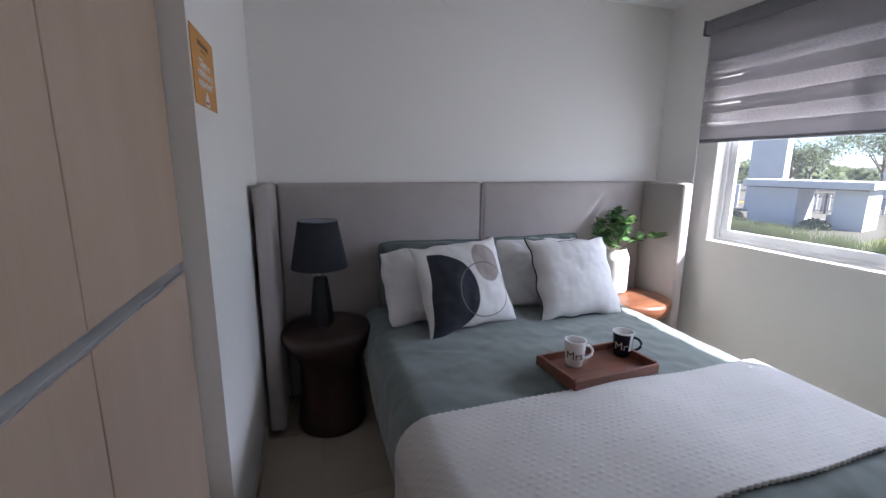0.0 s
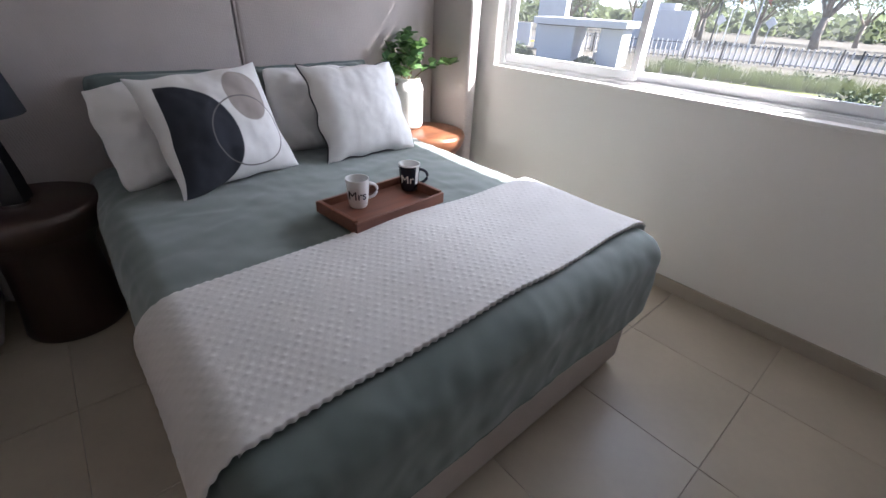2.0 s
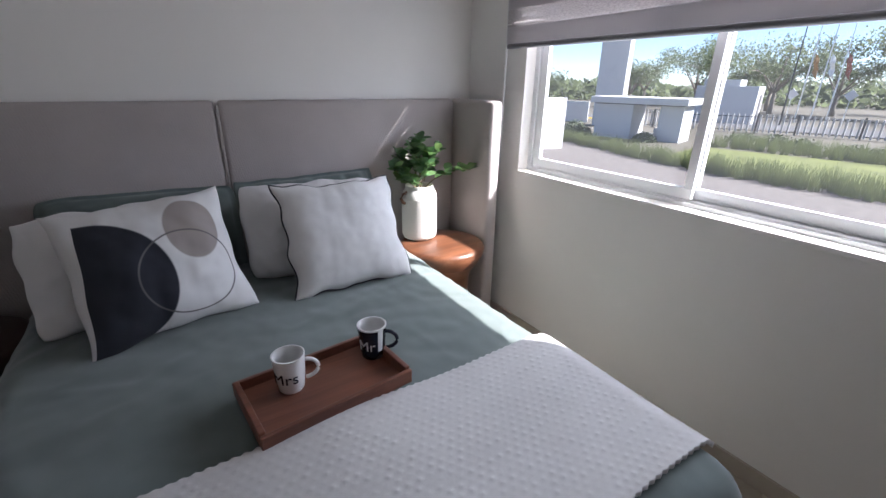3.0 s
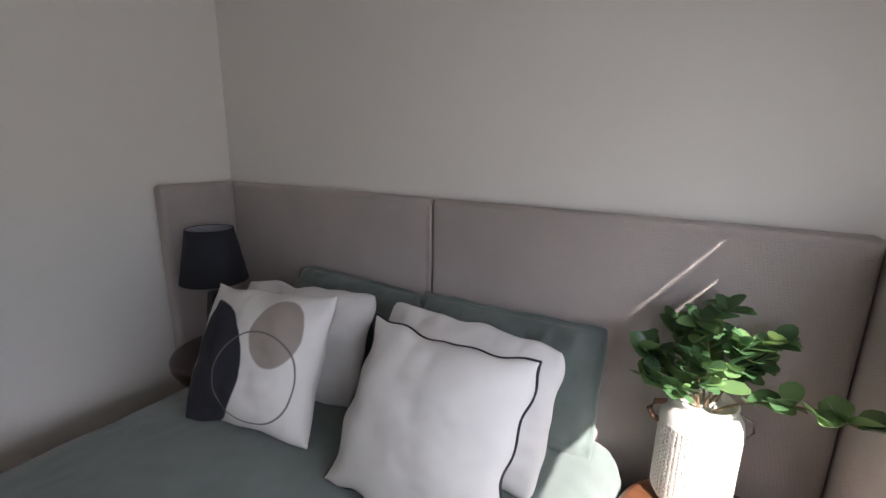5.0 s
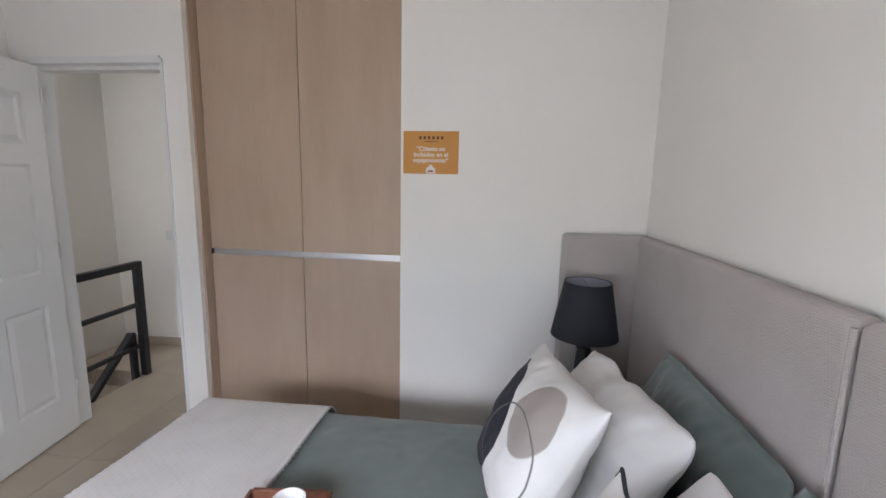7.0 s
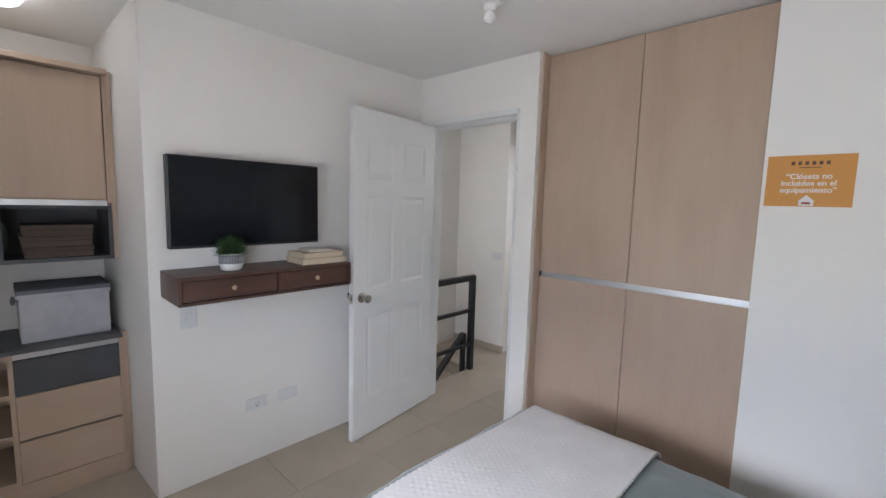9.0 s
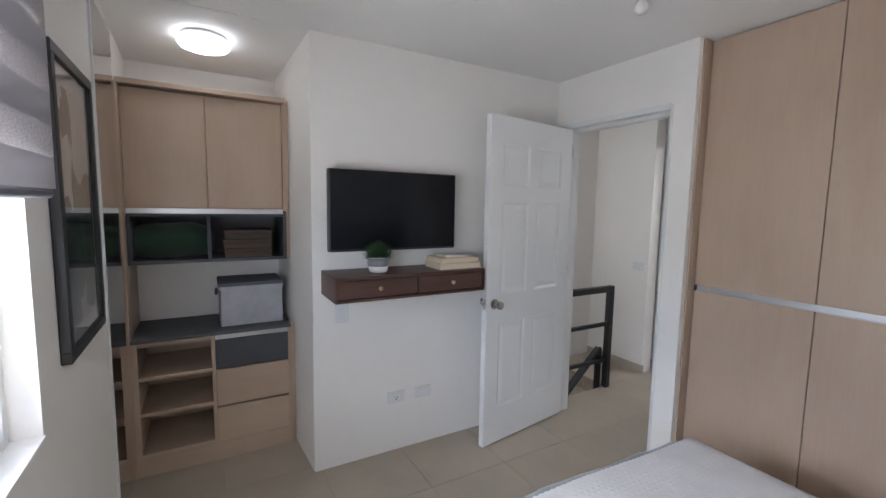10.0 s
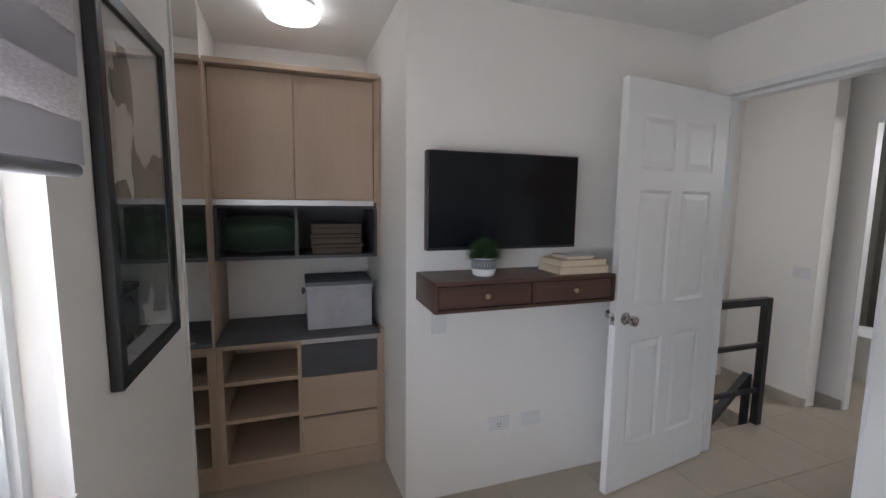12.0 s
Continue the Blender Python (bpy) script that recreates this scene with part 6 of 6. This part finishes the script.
for k, (x, y, m) in enumerate(((68.0, 20.2, FLAG_A), (68.5, 18.8, INK_WHITE), (69.0, 17.4, FLAG_B))):
    t = mast("flagpole", x, y, 12.5, 0.09, "grey flagpole with a hanging banner", "flagpole")
    bm = bmesh.new()
    rows = [[bm.verts.new((x + 0.1 + 0.25 * math.sin(j * 1.7 + i), y - 0.1 - i * 0.2 - 0.04 * j, GROUND + 8.0 - j * 0.36 - i * 0.3)) for i in range(4)] for j in range(7)]
    for j in range(6):
        for i in range(3):
            bm.faces.new((rows[j][i], rows[j][i + 1], rows[j + 1][i + 1], rows[j + 1][i]))
    part("banner", bm, m, t, "limp hanging banner", True)
lp = mast("street_lamp", 62.0, 19.5, 10.5, 0.10, "tall dark street lamp post", "street lamp")
part("lamp_head", lathe([(0.0, 0.3), (0.25, 0.2), (0.38, 0.0), (0.0, -0.02)], 16, pose(62.0, 19.2, GROUND + 10.5)), BLACK_STEEL, lp)
mast("lamp_post", 9.9, 9.1, 7.5, 0.075, "slim dark lamp post on the forecourt", "street lamp", 0.25)
sg = mast("roadside_sign", 44.0, 52.0, 6.5, 0.10, "roadside sign panel on a pole", "sign")
part("sign_panel", cuboid(42.7, 44.6, 51.7, 51.85, GROUND + 4.4, GROUND + 7.2), BLACK_PLASTIC, sg)
part("sign_bars", cuboid(43.2, 44.0, 51.62, 51.69, GROUND + 4.9, GROUND + 6.7), INK_WHITE, sg)
for x, y in ((64.0, 19.8), (66.0, 15.0)):
    t = mast("road_sign", x, y, 3.4, 0.05, "diamond road sign on a thin post", "road sign")
    part("sign_plate", cuboid(-0.45, 0.45, -0.45, 0.45, -0.03, 0.03, m=pose(x, y, GROUND + 3.4, 0, 90, 0) @ pose(0, 0, 0, 0, 0, 45)), WHITE_RENDER, t)

# planting
grng = random.Random(3)


def blades(name, spots, h, label, material, n=26, spread=0.25):
    bm = bmesh.new()
    for x, y in spots:
        for k in range(n):
            a = grng.uniform(0, 6.283)
            r = spread * grng.random() ** 0.5
            bx, by = x + r * math.cos(a), y + r * math.sin(a)
            hh = h * grng.uniform(0.6, 1.15)
            lx, ly = grng.gauss(0, 0.16) * hh, grng.gauss(0, 0.16) * hh
            w = grng.uniform(0.012, 0.028)
            p = (bx, by, GROUND)
            bm.faces.new([bm.verts.new(c) for c in ((p[0], p[1] - w, p[2]), (p[0], p[1] + w, p[2]), (bx + lx, by + ly, GROUND + hh))])
    o = thing(name, spots[0][0], spots[0][1], GROUND, label, "plants", kind="stuff")
    part("blades", bm, material, o)


def row(a, b, w, step):
    a, b = Vector(a), Vector(b)
    L = (b - a).length
    d = (b - a) / L
    n = Vector((-d.y, d.x))
    return [tuple(a + d * (i * step) + n * grng.uniform(-w, w)) for i in range(int(L / step)) for _ in range(2)]


blades("ornamental_grasses", row((28.5, 24.0), (24.8, 10.0), 0.5, 0.30), 0.95, "row of tall yellow-green ornamental grasses", BLADE)
blades("ornamental_grasses", row((24.8, 10.0), (24.6, -14.0), 0.8, 0.26), 1.05, "row of tall yellow-green ornamental grasses", BLADE)
blades("ornamental_grasses", row((36.0, 13.5), (38.5, -12.0), 1.2, 0.30), 1.1, "far row of ornamental grasses behind the lawn", BLADE, 22)


def shrub(x, y, r, h, n, label="rounded olive green garden shrub"):
    bm = bmesh.new()
    for k in range(n):
        d = Vector((grng.gauss(0, 1), grng.gauss(0, 1), abs(grng.gauss(0, 1)))).normalized()
        c = Vector((x, y, GROUND)) + Vector((d.x * r, d.y * r, d.z * h)) * grng.uniform(0.55, 1.0) * (1 + 0.25 * noise.noise(d * 2 + Vector((x, y, 0))))
        s = grng.uniform(0.05, 0.13)
        u = Vector((grng.gauss(0, 1), grng.gauss(0, 1), grng.gauss(0, 1))).normalized() * s
        v = u.cross(Vector((grng.gauss(0, 1), grng.gauss(0, 1), grng.gauss(0, 1)))).normalized() * s * 0.6
        bm.faces.new([bm.verts.new(p) for p in (c - u, c - v, c + u, c + v)])
    t = thing("shrub", x, y, GROUND, label, "shrub", "garden shrubs")
    tagged(part("foliage", bm, BUSH, t), kind="stuff")


for i in range(11):
    shrub(39.5 + grng.uniform(-0.8, 0.8), 14.0 - 2.3 * i + grng.uniform(-0.5, 0.5), grng.uniform(0.9, 1.5), grng.uniform(0.7, 1.1), 500)
for x, y, r, h in ((28.6, 0.4, 2.2, 1.25), (29.0, -3.2, 2.0, 1.2), (32.5, 23.5, 1.0, 0.7), (33.0, 17.8, 0.9, 0.8), (34.5, 26.0, 1.2, 1.0), (31.5, 27.5, 1.3, 1.0)):
    shrub(x, y, r, h, 900)


def tree(x, y, h, spread, n, seed, label, trunk=0.3):
    r = random.Random(seed)
    t = thing("tree", x, y, GROUND, label, "tree", "trees by the road")
    bm = bmesh.new()
    fork = h * 0.28
    base = Vector((x, y, GROUND))
    tube([base, base + Vector((r.uniform(-0.3, 0.3), r.uniform(-0.3, 0.3), fork * 0.5)), base + Vector((0, 0, fork))], [trunk * 1.3, trunk, trunk * 0.85], 9, bm=bm)
    tips = []
    for k in range(7):
        a = 2 * math.pi * k / 7 + r.uniform(-0.4, 0.4)
        out = spread * r.uniform(0.45, 0.95)
        up = h * r.uniform(0.55, 0.95)
        e = base + Vector((math.cos(a) * out, math.sin(a) * out, up))
        m1 = base + Vector((math.cos(a) * out * 0.4, math.sin(a) * out * 0.4, fork + (up - fork) * 0.55))
        tube([base + Vector((0, 0, fork * 0.95)), m1, e], [trunk * 0.55, trunk * 0.3, trunk * 0.07], 6, bm=bm)
        tips += [e, (e + m1) / 2, m1 + Vector((r.uniform(-1, 1), r.uniform(-1, 1), r.uniform(0.3, 1.2)))]
        for q in range(2):
            f = e + Vector((r.gauss(0, 1), r.gauss(0, 1), r.uniform(-0.6, 0.6))) * spread * 0.28
            tube([(e + m1) / 2, f], [trunk * 0.16, trunk * 0.04], 5, bm=bm)
            tips.append(f)
    part("trunk", bm, BARK, t, "forked trunk and limbs", True)
    bm = bmesh.new()
    for c in tips:
        cr = spread * r.uniform(0.22, 0.38)
        for k in range(n // len(tips)):
            d = Vector((r.gauss(0, 1), r.gauss(0, 1), r.gauss(0, 0.7)))
            d = d / max(0.3, d.length) * cr * r.random() ** 0.4
            p = c + d
            s = r.uniform(0.12, 0.30)
            u = Vector((r.gauss(0, 1), r.gauss(0, 1), r.gauss(0, 1))).normalized() * s
            v = u.cross(Vector((r.gauss(0, 1), r.gauss(0, 1), r.gauss(0, 1)))).normalized() * s * 0.5
            bm.faces.new([bm.verts.new(w) for w in (p - u, p - v, p + u, p + v)])
    tagged(part("crown", bm, TREE_LEAF, t, "open grey-green crown"), kind="stuff")


tree(87.0, 14.2, 15.0, 8.0, 5600, 1, "broad old roadside tree with an open grey-green crown", 0.55)
tree(88.0, 4.0, 13.0, 7.5, 4800, 2, "broad roadside tree with an open crown", 0.45)
for i, (x, y, h, s) in enumerate(((86, 30, 12, 6.5), (84, 38, 11, 6), (90, 23, 11, 6), (95, 34, 12, 6), (80, 52, 9, 5), (96, 48, 12, 7), (100, 62, 10, 7), (104, 12, 12, 7), (100, -4, 12, 7), (92, -12, 12, 7), (70, 66, 6, 5), (60, 74, 5.5, 4.5), (50, 78, 6, 5), (38, 82, 6.5, 6), (26, 88, 6, 6))):
    tree(x, y, h, s, 3200, 10 + i, "grey-green tree beyond the road", 0.32)
bm = bmesh.new()
for k in range(13000):
    a = grng.uniform(-0.45, 1.35)
    d = grng.uniform(130, 175)
    z = GROUND + 7.5 * grng.random() ** 1.3 * (0.75 + 0.5 * noise.noise(Vector((a * 9, 0, 3))))
    p = Vector((d * math.cos(a), d * math.sin(a), z))
    s = grng.uniform(0.5, 1.3)
    u = Vector((grng.gauss(0, 1), grng.gauss(0, 1), grng.gauss(0, 1))).normalized() * s
    v = u.cross(Vector((grng.gauss(0, 1), grng.gauss(0, 1), grng.gauss(0, 1)))).normalized() * s * 0.6
    bm.faces.new([bm.verts.new(w) for w in (p - u, p - v, p + u, p + v)])
wd = thing("far_woods", 140, 60, GROUND, "hazy belt of distant trees", "woods", kind="stuff")
part("foliage", bm, TREE_LEAF, wd)

# ---- floor tiles ----
TS = 0.5
tile_bm = cuboid(-TS / 2 + 0.001, TS / 2 - 0.001, -TS / 2 + 0.001, TS / 2 - 0.001, -0.0075, 0.0, 0.0008, 1)
tile_me = bpy.data.meshes.new("tile")
tile_bm.to_mesh(tile_me)
tile_bm.free()
tile_me.materials.append(TILE)
fo = ORIG[floor.name]


def rects_overlap(a, b):
    return a[0] < b[1] and a[1] > b[0] and a[2] < b[3] and a[3] > b[2]


ROOMS = ((-0.10, 2.72, -3.41, -0.045), (1.82, 2.72, -4.27, -3.41), (-3.15, -0.10, -3.44, -2.52), (-3.15, -0.72, -4.15, -3.44))
for i in range(-10, 7):
    for j in range(-9, 6):
        cx, cy = 1.78 + TS * i + TS / 2, -2.47 + TS * j + TS / 2
        r = (cx - TS / 2, cx + TS / 2, cy - TS / 2, cy + TS / 2)
        if not any(rects_overlap(r, q) for q in ROOMS):
            continue
        stair_hole = (-0.72, 1.70, -4.15, -3.46)
        if rects_overlap(r, stair_hole):
            x0, x1, y0, y1 = r[0] + 0.0015, r[1] - 0.0015, r[2] + 0.0015, r[3] - 0.0015
            if y1 > -3.46:
                part("tile", cuboid(x0, x1, max(y0, -3.458), y1, -0.009, 0.0), TILE, floor)
            elif x0 < -0.72:
                part("tile", cuboid(x0, min(x1, -0.722), y0, y1, -0.009, 0.0), TILE, floor)
            elif x1 > 1.70:
                part("tile", cuboid(max(x0, 1.702), x1, y0, y1, -0.009, 0.0), TILE, floor)
            continue
        t = new("tile", tile_me)
        t.parent = floor
        t.location = Vector((cx, cy, 0)) - fo
